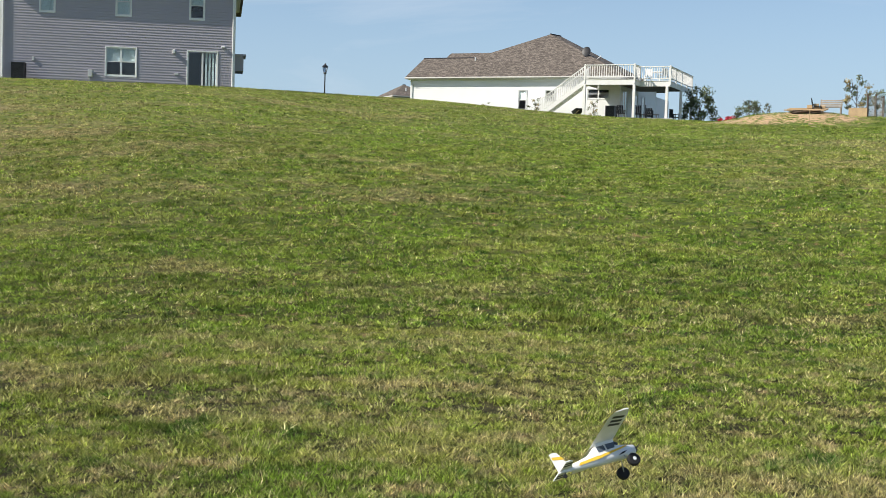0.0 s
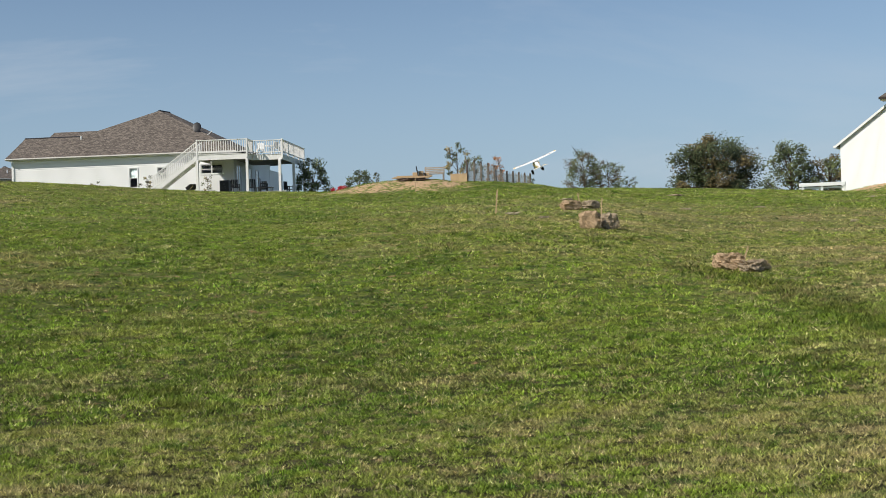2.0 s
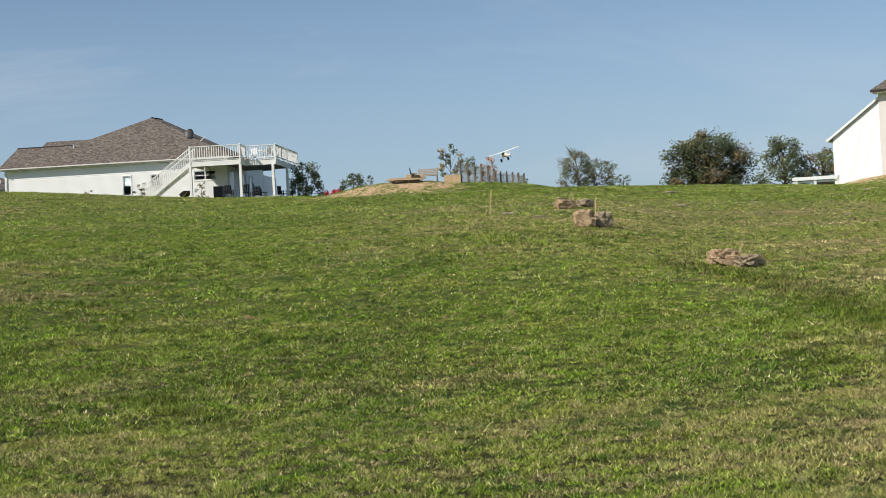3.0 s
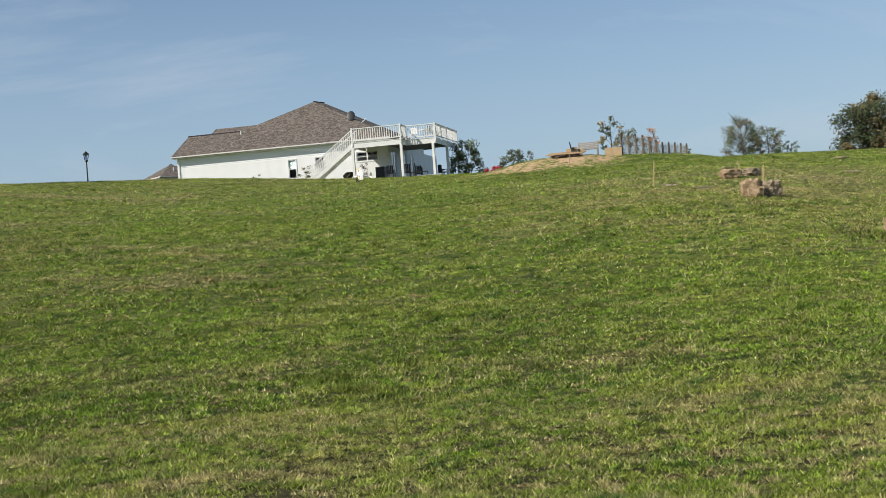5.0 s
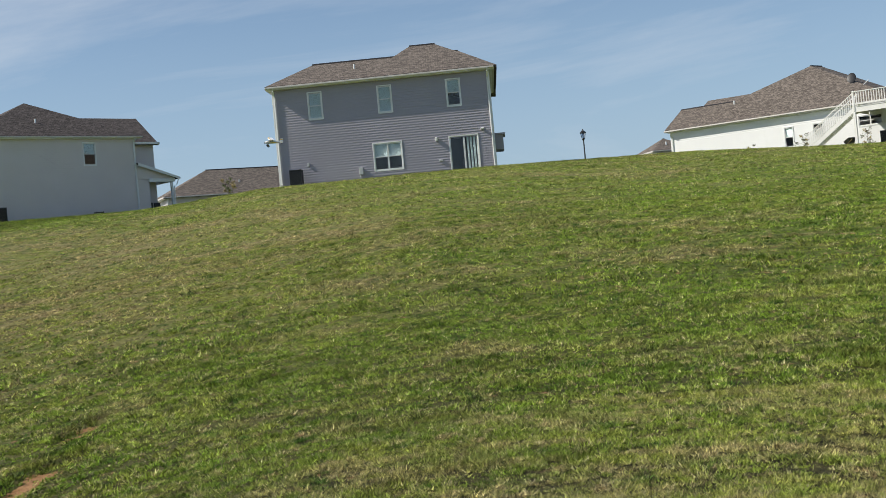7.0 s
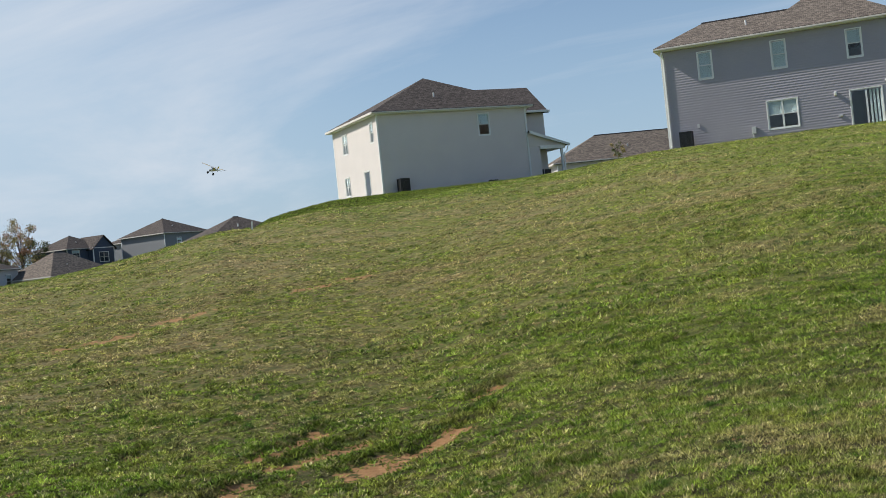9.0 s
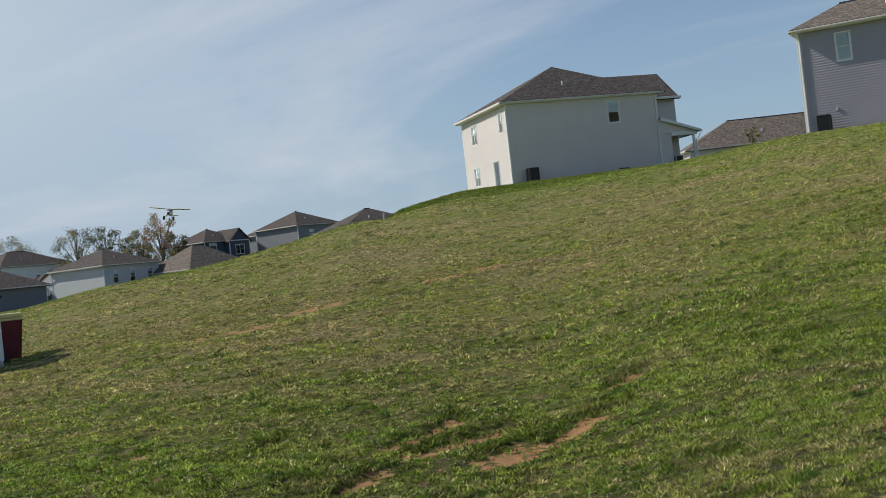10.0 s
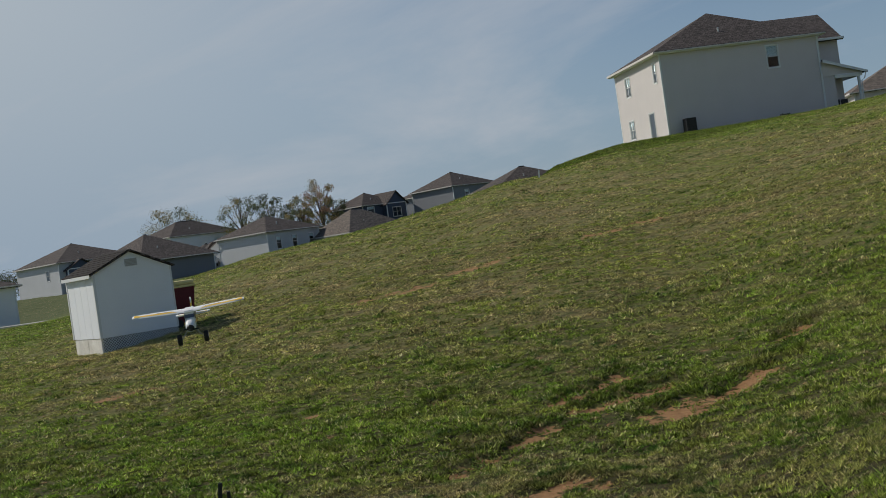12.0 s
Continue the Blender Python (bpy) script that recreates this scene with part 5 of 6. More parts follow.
# the mound with its lumber, seat and fence
def mound_things():
    b = thing("lumber_pile", stand(-16.3, 62, -16, .02), "pile of pale raw boards on the bare mound", "lumber")
    for k in range(6):
        part("board", Shape().box(-.95 + .12 * k, .9 + .1 * (k % 3), -.4 + .14 * k, -.28 + .14 * k, .02 + .05 * (k % 3), .07 + .05 * (k % 3)), M_WOOD, b)
    for k in range(3):
        part("block", Shape().box(.1 + .3 * k, .36 + .3 * k, -.2 + .12 * k, .1 + .1 * k, .14, .32 + .07 * (k % 2), bev=.02), M_WOOD, b)
    for az, r, turn, name, lab in ((-17.4, 62.2, -25, "bench", "slatted wooden bench standing on the mound"), (-16.85, 62, 75, "garden_chair", "dark folding chair leaning on the mound")):
        dark = name == "garden_chair"
        w = 1.15 if not dark else .5
        mt = M_GREYWOOD if not dark else M_BLACK
        c = thing(name, stand(az, r, turn), lab, name.replace("_", " "))
        c.scale = (.9, .8, .72)
        for k in range(4):
            part("slat", Shape().box(-w / 2, w / 2, -.22 + .115 * k, -.13 + .115 * k, .38, .41), mt, c)
        for k in range(4):
            y = .26 + .03 * k
            part("back_slat", Shape().box(-w / 2, w / 2, y, y + .025, .46 + .12 * k, .55 + .12 * k), mt, c)
        for x in (-w / 2 + .02, w / 2 - .07):
            part("leg", Shape().box(x, x + .05, -.22, -.17, -.1, .4), mt, c)
            part("leg", Shape().add([(x, .2, -.1), (x + .05, .2, -.1), (x + .05, .25, -.1), (x, .25, -.1), (x, .36, .95), (x + .05, .36, .95), (x + .05, .4, .95), (x, .4, .95)], [(0, 1, 5, 4), (1, 2, 6, 5), (2, 3, 7, 6), (3, 0, 4, 7), (4, 5, 6, 7)]), mt, c)
    cr = thing("wooden_crate", stand(-18.55, 62.2, -18), "pale wooden planter box on the mound", "crate")
    for y in (-.3, .26):
        part("side", Shape().box(-.42, .42, y, y + .04, -.05, .4, bev=.005), M_WOOD, cr)
    for x in (-.42, .38):
        part("end", Shape().box(x, x + .04, -.26, .26, -.05, .4, bev=.005), M_WOOD, cr)
    part("soil", Shape().box(-.38, .38, -.26, .26, 0, .34), M_DIRT, cr)
    lump("debris_heap", stand(-16.4, 61, -16), 1.3, .5, .14, M_BARK, "low heap of dark brush on the mound", "brush heap", .3, 7, 71, straws=120)
    # fence of slats and wire along the mound's far edge
    a, c = polar(-18.95, 62.6), polar(-21.9, 72)
    turn, ln = between(a, c)
    f = thing("garden_fence", pose(a.x, a.y, gz(a), 0, 0, turn), "grey slatted wire fence along the mound", "fence")
    inv = f.matrix_basis.inverted()
    n = 11
    for k in range(n):
        p = a.lerp(c, k / (n - 1))
        q = inv @ Vector((p.x, p.y, gz(p)))
        part("post", Shape().box(q.x - .04, q.x + .04, q.y - .04, q.y + .04, q.z - .3, q.z + 1.12, bev=.01), M_BARK, f)
    for k in range(80):
        p = a.lerp(c, (k + .5) / 80)
        q = inv @ Vector((p.x, p.y, gz(p)))
        part("picket", Shape().box(q.x - .014, q.x + .014, q.y - .055, q.y - .042, q.z + .02, q.z + .98 + .06 * math.sin(k * 2.3)), M_GREYWOOD, f)
    for zz in (.15, .55, .9):
        for k in range(n - 1):
            p, r2 = a.lerp(c, k / (n - 1)), a.lerp(c, (k + 1) / (n - 1))
            part("wire", Shape().tube([inv @ Vector((p.x, p.y, gz(p) + zz)), inv @ Vector((r2.x, r2.y, gz(r2) + zz))], .012, 5), M_BLACK, f)


mound_things()


def white_fence():
    """The low white rail by the gabled house."""
    a, b = polar(-34.1, 74), polar(-36.0, 74)
    turn, ln = between(a, b)
    f = thing("white_rail_fence", pose(a.x, a.y, gz(a), 0, 0, turn), "low white rail fence beside the gabled house", "fence")
    for x in (.05, ln * .45, ln - .1):
        part("post", Shape().box(x, x + .14, -.07, .07, -.3, .42, bev=.015), M_TRIM, f)
    part("rail", Shape().box(-.1, ln, -.12, -.075, .2, .4, bev=.01), M_TRIM, f)
    part("rail", Shape().box(-.1, ln, .075, .1, .06, .16, bev=.01), M_TRIM, f)


white_fence()


# under the deck
def under_deck():
    m = pose(RA.x, RA.y, RZ, 0, 0, RT)
    at = lambda x, y, t=0: (lambda p: pose(p.x, p.y, max(gz(p), RZ - .15), 0, 0, RT + t))((m @ pose(x, y, 0)).translation)
    ac_unit((m @ pose(16.0, -1.6, 0)).translation, RT, 0, 0, RZ, .66, .95)
    t = thing("patio_slab", m, "grey concrete patio under the deck", "patio")
    part("slab", Shape().box(RL + .1, RL + 4.4, -2.6, 6, -.5, -.1), M_CONCRETE, t)
    for x, y, q in ((17.3, -2.2, 30), (18.3, -1.6, 200), (19.3, -2.0, 100), (18.6, .6, 10), (20.2, 1.8, 70)):
        c = thing("patio_chair", at(x, y, q), "dark slatted chair under the deck", "chair", "patio chairs")
        part("seat", Shape().box(-.26, .26, -.26, .26, .36, .42, bev=.01), M_BLACK, c)
        for k in range(4):
            part("back_slat", Shape().box(-.24 + .125 * k, -.14 + .125 * k, .25, .29, .42, .98), M_BLACK, c)
        for lx in (-.26, .21):
            part("armrest", Shape().box(lx, lx + .06, -.26, .28, .58, .62), M_BLACK, c)
            for ly in (-.25, .2):
                part("leg", Shape().box(lx, lx + .05, ly, ly + .05, -.1, .6), M_BLACK, c)
    g = thing("patio_table", at(19.0, -.6), "low dark table under the deck", "table")
    part("tabletop", Shape().box(-.6, .6, -.35, .35, .4, .45, bev=.01), M_GREYWOOD, g)
    for lx in (-.55, .5):
        for ly in (-.3, .25):
            part("leg", Shape().box(lx, lx + .05, ly, ly + .05, -.1, .4), M_GREYWOOD, g)
    r = thing("wheelbarrow", at(14.0, -1.8, 40), "dark wheelbarrow leaning under the stair", "wheelbarrow")
    part("tray", Shape().add([(-.3, -.45, .75), (.3, -.45, .75), (.3, .4, .55), (-.3, .4, .55), (-.18, -.3, .4), (.18, -.3, .4), (.18, .25, .3), (-.18, .25, .3)], [(4, 5, 6, 7), (0, 4, 7, 3), (1, 2, 6, 5), (0, 1, 5, 4), (3, 7, 6, 2)]), M_BLACK, r)
    part("wheel", Shape().tube([(-.05, .55, .18), (.05, .55, .18)], .18, 14), M_BLACK, r)
    for x in (-.22, .2):
        part("handle", Shape().tube([(x, .5, .2), (x, -.3, .42), (x, -.85, .6)], .02, 6), M_WOOD, r)
    d = thing("deck_table", m @ pose(19.5, -.2, 2.56), "pale patio table on the deck", "table")
    part("tabletop", Shape().tube([(0, 0, .7), (0, 0, .74)], .55, 20), M_TRIM, d)
    part("pedestal", Shape().tube([(0, 0, 0), (0, 0, .7)], .05, 10), M_TRIM, d)
    for k, (x, y) in enumerate(((18.8, -.8), (20.1, .5), (19.9, -1.1))):
        c = thing("deck_chair", m @ pose(x, y, 2.56, 0, 0, 120 * k), "white plastic chair on the deck", "chair", "deck chairs")
        part("seat", Shape().box(-.24, .24, -.24, .24, .4, .44, bev=.01), M_TRIM, c)
        part("backrest", Shape().box(-.24, .24, .22, .26, .44, .9, bev=.01), M_TRIM, c)
        for lx in (-.23, .19):
            for ly in (-.23, .19):
                part("leg", Shape().box(lx, lx + .04, ly, ly + .04, 0, .4), M_TRIM, c)


under_deck()


# ---- the shed ----
def shed():
    a = polar(60.3, 33.5)
    zb = gz(a)
    turn, W, D = 80, 2.16, 2.1
    h = 1.6 + 33.5 * math.tan(radians(.85)) - zb
    m = pose(a.x, a.y, zb, 0, 0, turn)
    wall = mat("white_panel_siding", (0.84, 0.86, 0.88), .6, .04, 1.5, .1, 30)
    st = mat("stained_white_skirt", (0.62, 0.58, 0.50), .8, .2, 2.5, .2, 30, tint=(0.72, 0.70, 0.64))
    s = thing("garden_shed", m, "white gabled garden shed with a brown roof and a lattice skirt", "shed")
    rise = .50
    lo = .42
    g = Shape().add([(0, 0, lo), (W, 0, lo), (W, 0, h), (W / 2, 0, h + rise), (0, 0, h), (0, .06, lo), (W, .06, lo), (W, .06, h), (W / 2, .06, h + rise), (0, .06, h)],
                    [(0, 1, 2, 3, 4), (9, 8, 7, 6, 5), (0, 5, 6, 1)])
    part("gable_wall", g, wall, s)
    part("gable_wall", g.mesh("gable_wall", wall), None, s, m=pose(W, D, 0, 0, 0, 180))
    for k in range(4):
        x = .06
        w = (D - .12) / 4
        part("side_panel", Shape().box(-.012, .03, x + k * w + .008, x + (k + 1) * w - .004, lo, h, bev=.004), wall, s)
    part("side_wall", Shape().box(.03, .08, .06, D - .06, lo, h).box(W - .08, W, .06, D - .06, lo, h), wall, s)
    for x, y in ((0, 0), (W, 0), (0, D)):
        part("corner_board", Shape().box(x - .02, x + .05 if x == 0 else x + .02, y - .02, y + .05, lo, h, bev=.004), M_TRIM, s)
    for k in range(2):
        part("skirt_panel", Shape().box(.0, .04, .02 + k * 1.03, 1.03 + k * 1.03, -.35, lo - .01, bev=.004), st, s, "stained off-white skirting panel")
    # dark sheet added for the shade under the shed, behind the lattice
    part("skirt_shade", Shape().box(.1, W, .12, .14, -.5, lo), M_DARK, s)
    lat = Shape()
    for k in range(-12, 44):
        for sgn in (1, -1):
            xa, za = k * .075, -.3 if sgn > 0 else lo
            xb, zb2 = xa + lo + .3, lo if sgn > 0 else -.3
            if xb < .02 or xa > W - .02:
                continue
            if xa < 0:
                xa, za = 0, za - sgn * xa
            if xb > W:
                xb, zb2 = W, zb2 - sgn * (xb - W)
            y = -.004 if sgn > 0 else .006
            lat.add([(xa - .012, y, za), (xa + .012, y, za), (xb + .012, y, zb2), (xb - .012, y, zb2), (xa - .012, y + .008, za), (xa + .012, y + .008, za), (xb + .012, y + .008, zb2), (xb - .012, y + .008, zb2)],
                    [(0, 1, 2, 3), (7, 6, 5, 4), (0, 4, 5, 1), (2, 6, 7, 3), (1, 5, 6, 2), (0, 3, 7, 4)])
    tagged(part("lattice", lat, M_TRIM, s, "white diamond lattice skirt"), kind="stuff")
    o = .10
    k = rise / (W / 2)
    for name, poly in (("roof", [[(-o, D + .1, h - o * k), (-o, -.1, h - o * k), (W / 2, -.1, h + rise), (W / 2, D + .1, h + rise)]]), ("roof", [[(W + o, -.1, h - o * k), (W + o, D + .1, h - o * k), (W / 2, D + .1, h + rise), (W / 2, -.1, h + rise)]])):
        roof_faces([[(x, y, z + .06) for x, y, z in poly[0]]], M_ROOF_DARK, name, s, .04)
    for q in range(9):
        u0, u1 = q / 9, (q + 1) / 9
        part("roof_course", Shape().add([(-o + (W / 2 + o) * u0 - .01, -.1, h - o * k + (rise + o * k) * u0 + .088), (-o + (W / 2 + o) * u0 - .01, D + .1, h - o * k + (rise + o * k) * u0 + .088),
                                         (-o + (W / 2 + o) * u1, D + .1, h - o * k + (rise + o * k) * u1 + .078), (-o + (W / 2 + o) * u1, -.1, h - o * k + (rise + o * k) * u1 + .078),
                                         (-o + (W / 2 + o) * u0 - .01, -.1, h - o * k + (rise + o * k) * u0 + .06), (-o + (W / 2 + o) * u0 - .01, D + .1, h - o * k + (rise + o * k) * u0 + .06)], [(0, 3, 2, 1), (0, 1, 5, 4), (0, 4, 3)]), M_ROOF_DARK, s)
    part("fascia", Shape().box(-o - .02, -o + .02, -.08, D + .08, h - o * k - .03, h - o * k + .06), M_TRIM, s)
    v = part("vent", Shape().box(W / 2 - .17, W / 2 + .17, -.02, .0, h + .12, h + .32), M_LIGHT_SIDING, s, "grey louvred gable vent")
    for q in range(5):
        part("vent_slat", Shape().box(W / 2 - .15, W / 2 + .15, -.035, -.015, h + .14 + q * .035, h + .16 + q * .035), M_CONCRETE, v)
    # the bin behind the gable's far corner
    red = mat("dark_red_plastic", (0.12, 0.012, 0.022), .5, .15, 4, .05, 40)
    yel = mat("pale_yellow_plastic", (0.78, 0.68, 0.32), .55, .12, 4, .05, 40)
    p = polar(56.5, 35.4)
    bn = thing("wheeled_bin", pose(p.x, p.y, gz(p), 0, 0, 150), "dark red wheeled bin with a pale yellow lid", "bin")
    bh = 1.6 + 35.4 * math.tan(radians(-.12)) - gz(p) - .08
    part("body", Shape().add([(-.2, -.2, .06), (.2, -.2, .06), (.2, .2, .06), (-.2, .2, .06), (-.3, -.31, bh), (.3, -.31, bh), (.3, .33, bh), (-.3, .33, bh)], [(0, 3, 2, 1), (0, 1, 5, 4), (1, 2, 6, 5), (2, 3, 7, 6), (3, 0, 4, 7), (4, 5, 6, 7)]), red, bn)
    part("lid", Shape().box(-.33, .33, -.35, .38, bh + .004, bh + .06, bev=.02).box(-.3, .3, -.32, .35, bh + .06, bh + .2, bev=.06), yel, bn, "pale yellow domed lid")
    part("handle", Shape().tube([(-.2, .38, bh - .05), (.2, .38, bh - .05)], .02, 8), red, bn)
    for x in (-.24, .2):
        part("wheel", Shape().tube([(x, .22, .08), (x + .05, .22, .08)], .12, 14), M_BLACK, bn)
    mark = mat("faded_white_print", (0.62, 0.60, 0.60), .7, .2, 8, 0, 40)
    for q, (z, w) in enumerate(((.30, .17), (.25, .15))):
        y = -.205 - .105 * ((bh - z - .06) / (bh - .06)) - .004
        part("print_bar", Shape().box(-w, w, y - .003, y, bh - z, bh - z + .035), mark, bn, m=pose(0, 0, 0))


shed()


# the quarter beyond the brow
def far_things():
    # a lane with its kerb, and a parked pale car
    a = polar(63.6, 84)
    ln = thing("lane", pose(a.x, a.y, gz(a) + .02, 0, 0, 40), "pale concrete driveway beside the lane", "driveway", kind="structure")
    part("slab", Shape().box(-14, 5, -1.6, 1.6, -.4, .03), M_CONCRETE, ln)
    p = polar(55.4, 150)
    paint = mat("silver_car_paint", (0.55, 0.56, 0.57), .25, .04, 3, 0, 40, metal=.4)
    c = thing("car", pose(p.x, p.y, max(gz(p), 1.6 + 150 * math.tan(radians(.5))), 0, 0, 120), "pale silver car parked by the white house", "car")
    prof = ((-2.1, .35), (-2.15, .8), (-1.5, .95), (-.9, 1.4), (.7, 1.42), (1.3, .98), (2.1, .82), (2.15, .4))
    vs = [(x, s * (.82 if z < 1.2 else .66), z) for s in (-1, 1) for x, z in prof]
    n = len(prof)
    part("body", Shape().add(vs, [tuple(range(n)), tuple(range(n, 2 * n))[::-1]] + [(i, i + n, (i + 1) % n + n, (i + 1) % n) for i in range(n)]), paint, c)
    part("windscreen", Shape().box(-.85, .65, -.77, .77, 1.0, 1.36), M_BLACK, c, "dark tinted windows")
    for x in (-1.35, 1.35):
        for y in (-.84, .68):
            part("wheel", Shape().tube([(x, y, .32), (x, y + .16, .32)], .32, 16), M_BLACK, c)


far_things()


# ---- the model aeroplane ----
M_FOAM = mat("white_foam", (0.82, 0.82, 0.80), .5, .04, 8, .03, 200)
M_YELLOW = mat("yellow_decal", (0.86, 0.56, 0.06), .45, .05, 10, 0, 100)
M_PRINT = mat("black_decal", (0.02, 0.02, 0.02), .45, .1, 10, 0, 100)
M_TYRE = mat("black_foam_tyre", (0.015, 0.015, 0.016), .8, .2, 20, .2, 120)
M_CABIN = mat("grey_tinted_window", (0.10, 0.12, 0.15), .15, .1, 10, 0, 100)


def loft(sections, n=12, power=2.6):
    """A body through cross-sections (y, centre z, half width, half height), rounded boxes."""
    s = Shape()
    vs = []
    for y, zc, w, h in sections:
        for k in range(n):
            a = 2 * math.pi * k / n
            c, d = math.cos(a), math.sin(a)
            vs.append((math.copysign(abs(c) ** (2 / power), c) * w, y, zc + math.copysign(abs(d) ** (2 / power), d) * h))
    m = len(sections)
    fs = [(i * n + k, (i + 1) * n + k, (i + 1) * n + (k + 1) % n, i * n + (k + 1) % n) for i in range(m - 1) for k in range(n)]
    fs += [tuple(range(n)), tuple(range((m - 1) * n, m * n))[::-1]]
    return s.add(vs, fs)


def aerofoil(span0, span1, le0, c0, le1, c1, z0, z1, thick):
    """One panel: leading edge and chord at its root and its tip; nose towards +y."""
    prof = ((0, 0), (.06, .55), (.25, 1.0), (.6, .62), (1, .05), (.6, -.10), (.25, -.14), (.06, -.25))
    vs = []
    steps = 6
    for q in range(steps + 1):
        f = q / steps
        x = span0 + (span1 - span0) * f
        round_tip = 1 - .28 * max(0, f - .8) ** 2 / .04
        le, c, z = le0 + (le1 - le0) * f - (1 - round_tip) * .05, (c0 + (c1 - c0) * f) * round_tip, z0 + (z1 - z0) * f
        vs += [(x, le - u * c, z + v * thick * c) for u, v in prof]
    n = len(prof)
    fs = [(i * n + k, i * n + (k + 1) % n, (i + 1) * n + (k + 1) % n, (i + 1) * n + k) for i in range(steps) for k in range(n)]
    fs += [tuple(range(n))[::-1], tuple(range(steps * n, (steps + 1) * n))]
    return Shape().add(vs, fs)


def plate(pts, z0, z1, plane="xy", x=0.0):
    n = len(pts)
    if plane == "xy":
        vs = [(a, b, z) for z in (z0, z1) for a, b in pts]
    else:
        vs = [(q, a, b) for q in (z0, z1) for a, b in pts]
    return Shape().add(vs, [tuple(range(n))[::-1], tuple(range(n, 2 * n))] + [(i, (i + 1) % n, (i + 1) % n + n, i + n) for i in range(n)])


def decal(sg, a, b, c, d):
    """A printed mark that lies on the wing's curved upper skin, between four places."""
    vs, n = [], 6
    for i in range(n + 1):
        for j in range(n + 1):
            u, v = i / n, j / n
            x, y = [(a[q] * (1 - u) + b[q] * u) * (1 - v) + (d[q] * (1 - u) + c[q] * u) * v for q in (0, 1)]
            f = x / .308
            chord = .126 - .016 * f
            h = np.interp((.066 - .010 * f - y) / chord, (0, .06, .25, .6, 1), (0, .55, 1, .62, .05))
            vs.append((sg * x, y, .0668 + .012 * f + h * .075 * chord))
    m = n + 1
    return Shape().add(vs, [(i * m + j, i * m + j + 1, i * m + m + j + 1, i * m + m + j) for i in range(n) for j in range(n)])


def aeroplane():
    ap = thing("model_aeroplane", pose(0, 0, 5), "white foam model aeroplane with yellow and black trim, flying", "model aeroplane")
    part("fuselage", loft(((.155, -.006, .010, .012), (.15, -.006, .022, .022), (.11, -.004, .028, .030), (.065, .002, .030, .038), (.03, .014, .030, .048), (-.05, .014, .028, .046), (-.10, .0, .022, .028), (-.18, -.002, .014, .018), (-.255, .0, .007, .011), (-.262, .0, .004, .008)), 14), M_FOAM, ap, smooth=True)
    for sg in (-1, 1):
        wing = part("wing", aerofoil(0, sg * .308, .066, .126, .056, .110, .066, .078, .075), M_FOAM, ap, smooth=False)
        part("leading_stripe", decal(sg, (.06, .055), (.296, .047), (.296, .026), (.10, .036)), M_YELLOW, wing, "yellow stripe along the wing's leading edge")
        part("tip_stripe", decal(sg, (.270, .028), (.297, .028), (.297, -.030), (.288, -.030)), M_YELLOW, wing)
        part("top_mark", decal(sg, (.07, .033), (.19, .031), (.17, .018), (.11, .024)), M_PRINT, wing)
        part("registration_bar", decal(sg, (.20, -.012), (.24, -.012), (.24, -.020), (.20, -.020)), M_PRINT, wing)
        for k in range(3):
            x = .165 + .034 * k
            z = .0636 + .012 * x / .308
            part("under_bar", plate([(sg * x, .040), (sg * (x + .018), .040), (sg * (x + .038), -.030), (sg * (x + .020), -.030)], z, z + .0012), M_PRINT, wing, "black slanting bar under the wing")
        tail = part("tailplane", plate([(0, -.195), (sg * .085, -.222), (sg * .098, -.24), (sg * .098, -.262), (0, -.262)], -.003, .003), M_FOAM, ap)
        part("tail_stripe", plate([(sg * .02, -.208), (sg * .08, -.226), (sg * .08, -.236), (sg * .02, -.218)], .0032, .0042), M_YELLOW, tail)
        for k in range(2):
            part("tail_bar", plate([(sg * (.045 + .022 * k), -.215), (sg * (.057 + .022 * k), -.22), (sg * (.057 + .022 * k), -.26), (sg * (.045 + .022 * k), -.26)], -.0044, -.0032), M_PRINT, tail)
        part("gear_leg", Shape().tube([(sg * .020, .075, -.028), (sg * .058, .08, -.076)], .003, 6), M_CONCRETE, ap)
        wh = part("wheel", Shape().tube([(sg * .060, .08, -.078), (sg * .064, .08, -.078), (sg * .080, .08, -.078), (sg * .084, .08, -.078)], [.026, .031, .031, .026], 20), M_TYRE, ap, smooth=False)
        part("hub", Shape().tube([(sg * .0845, .08, -.078), (sg * .0865, .08, -.078)], .009, 12), M_FOAM, wh)
        for y0, y1 in ((.005, .045), (-.045, -.005)):
            part("side_window", plate([(y0, .022), (y1, .022), (y1 + (.012 if y1 > 0 else 0), .048), (y0, .050)][::1], sg * .0290, sg * .0308, "yz"), M_CABIN, ap)
        part("cowl_stripe", plate([(-.055, -.010), (.02, .000), (.105, .010), (.11, .016), (.02, .010), (-.055, .004)], sg * .0296, sg * .0312, "yz"), M_YELLOW, ap, "yellow stripe along the fuselage")
        part("rear_stripe", Shape().add([(sg * .0300, -.055, -.010), (sg * .0300, -.055, .006), (sg * .0195, -.155, .004), (sg * .0185, -.165, -.008)], [(0, 1, 2, 3)]), M_YELLOW, ap)
        part("side_mark", plate([(.045, -.022), (.07, -.012), (.10, -.010), (.075, -.020)], sg * .0300, sg * .0314, "yz"), M_PRINT, ap)
    part("windscreen", Shape().add([(-.026, .075, .036), (.026, .075, .036), (.024, .048, .066), (-.024, .048, .066)], [(0, 1, 2, 3)]), M_CABIN, ap)
    part("wing_saddle", Shape().box(-.028, .028, -.045, .06, .045, .076, bev=.008), M_FOAM, ap)
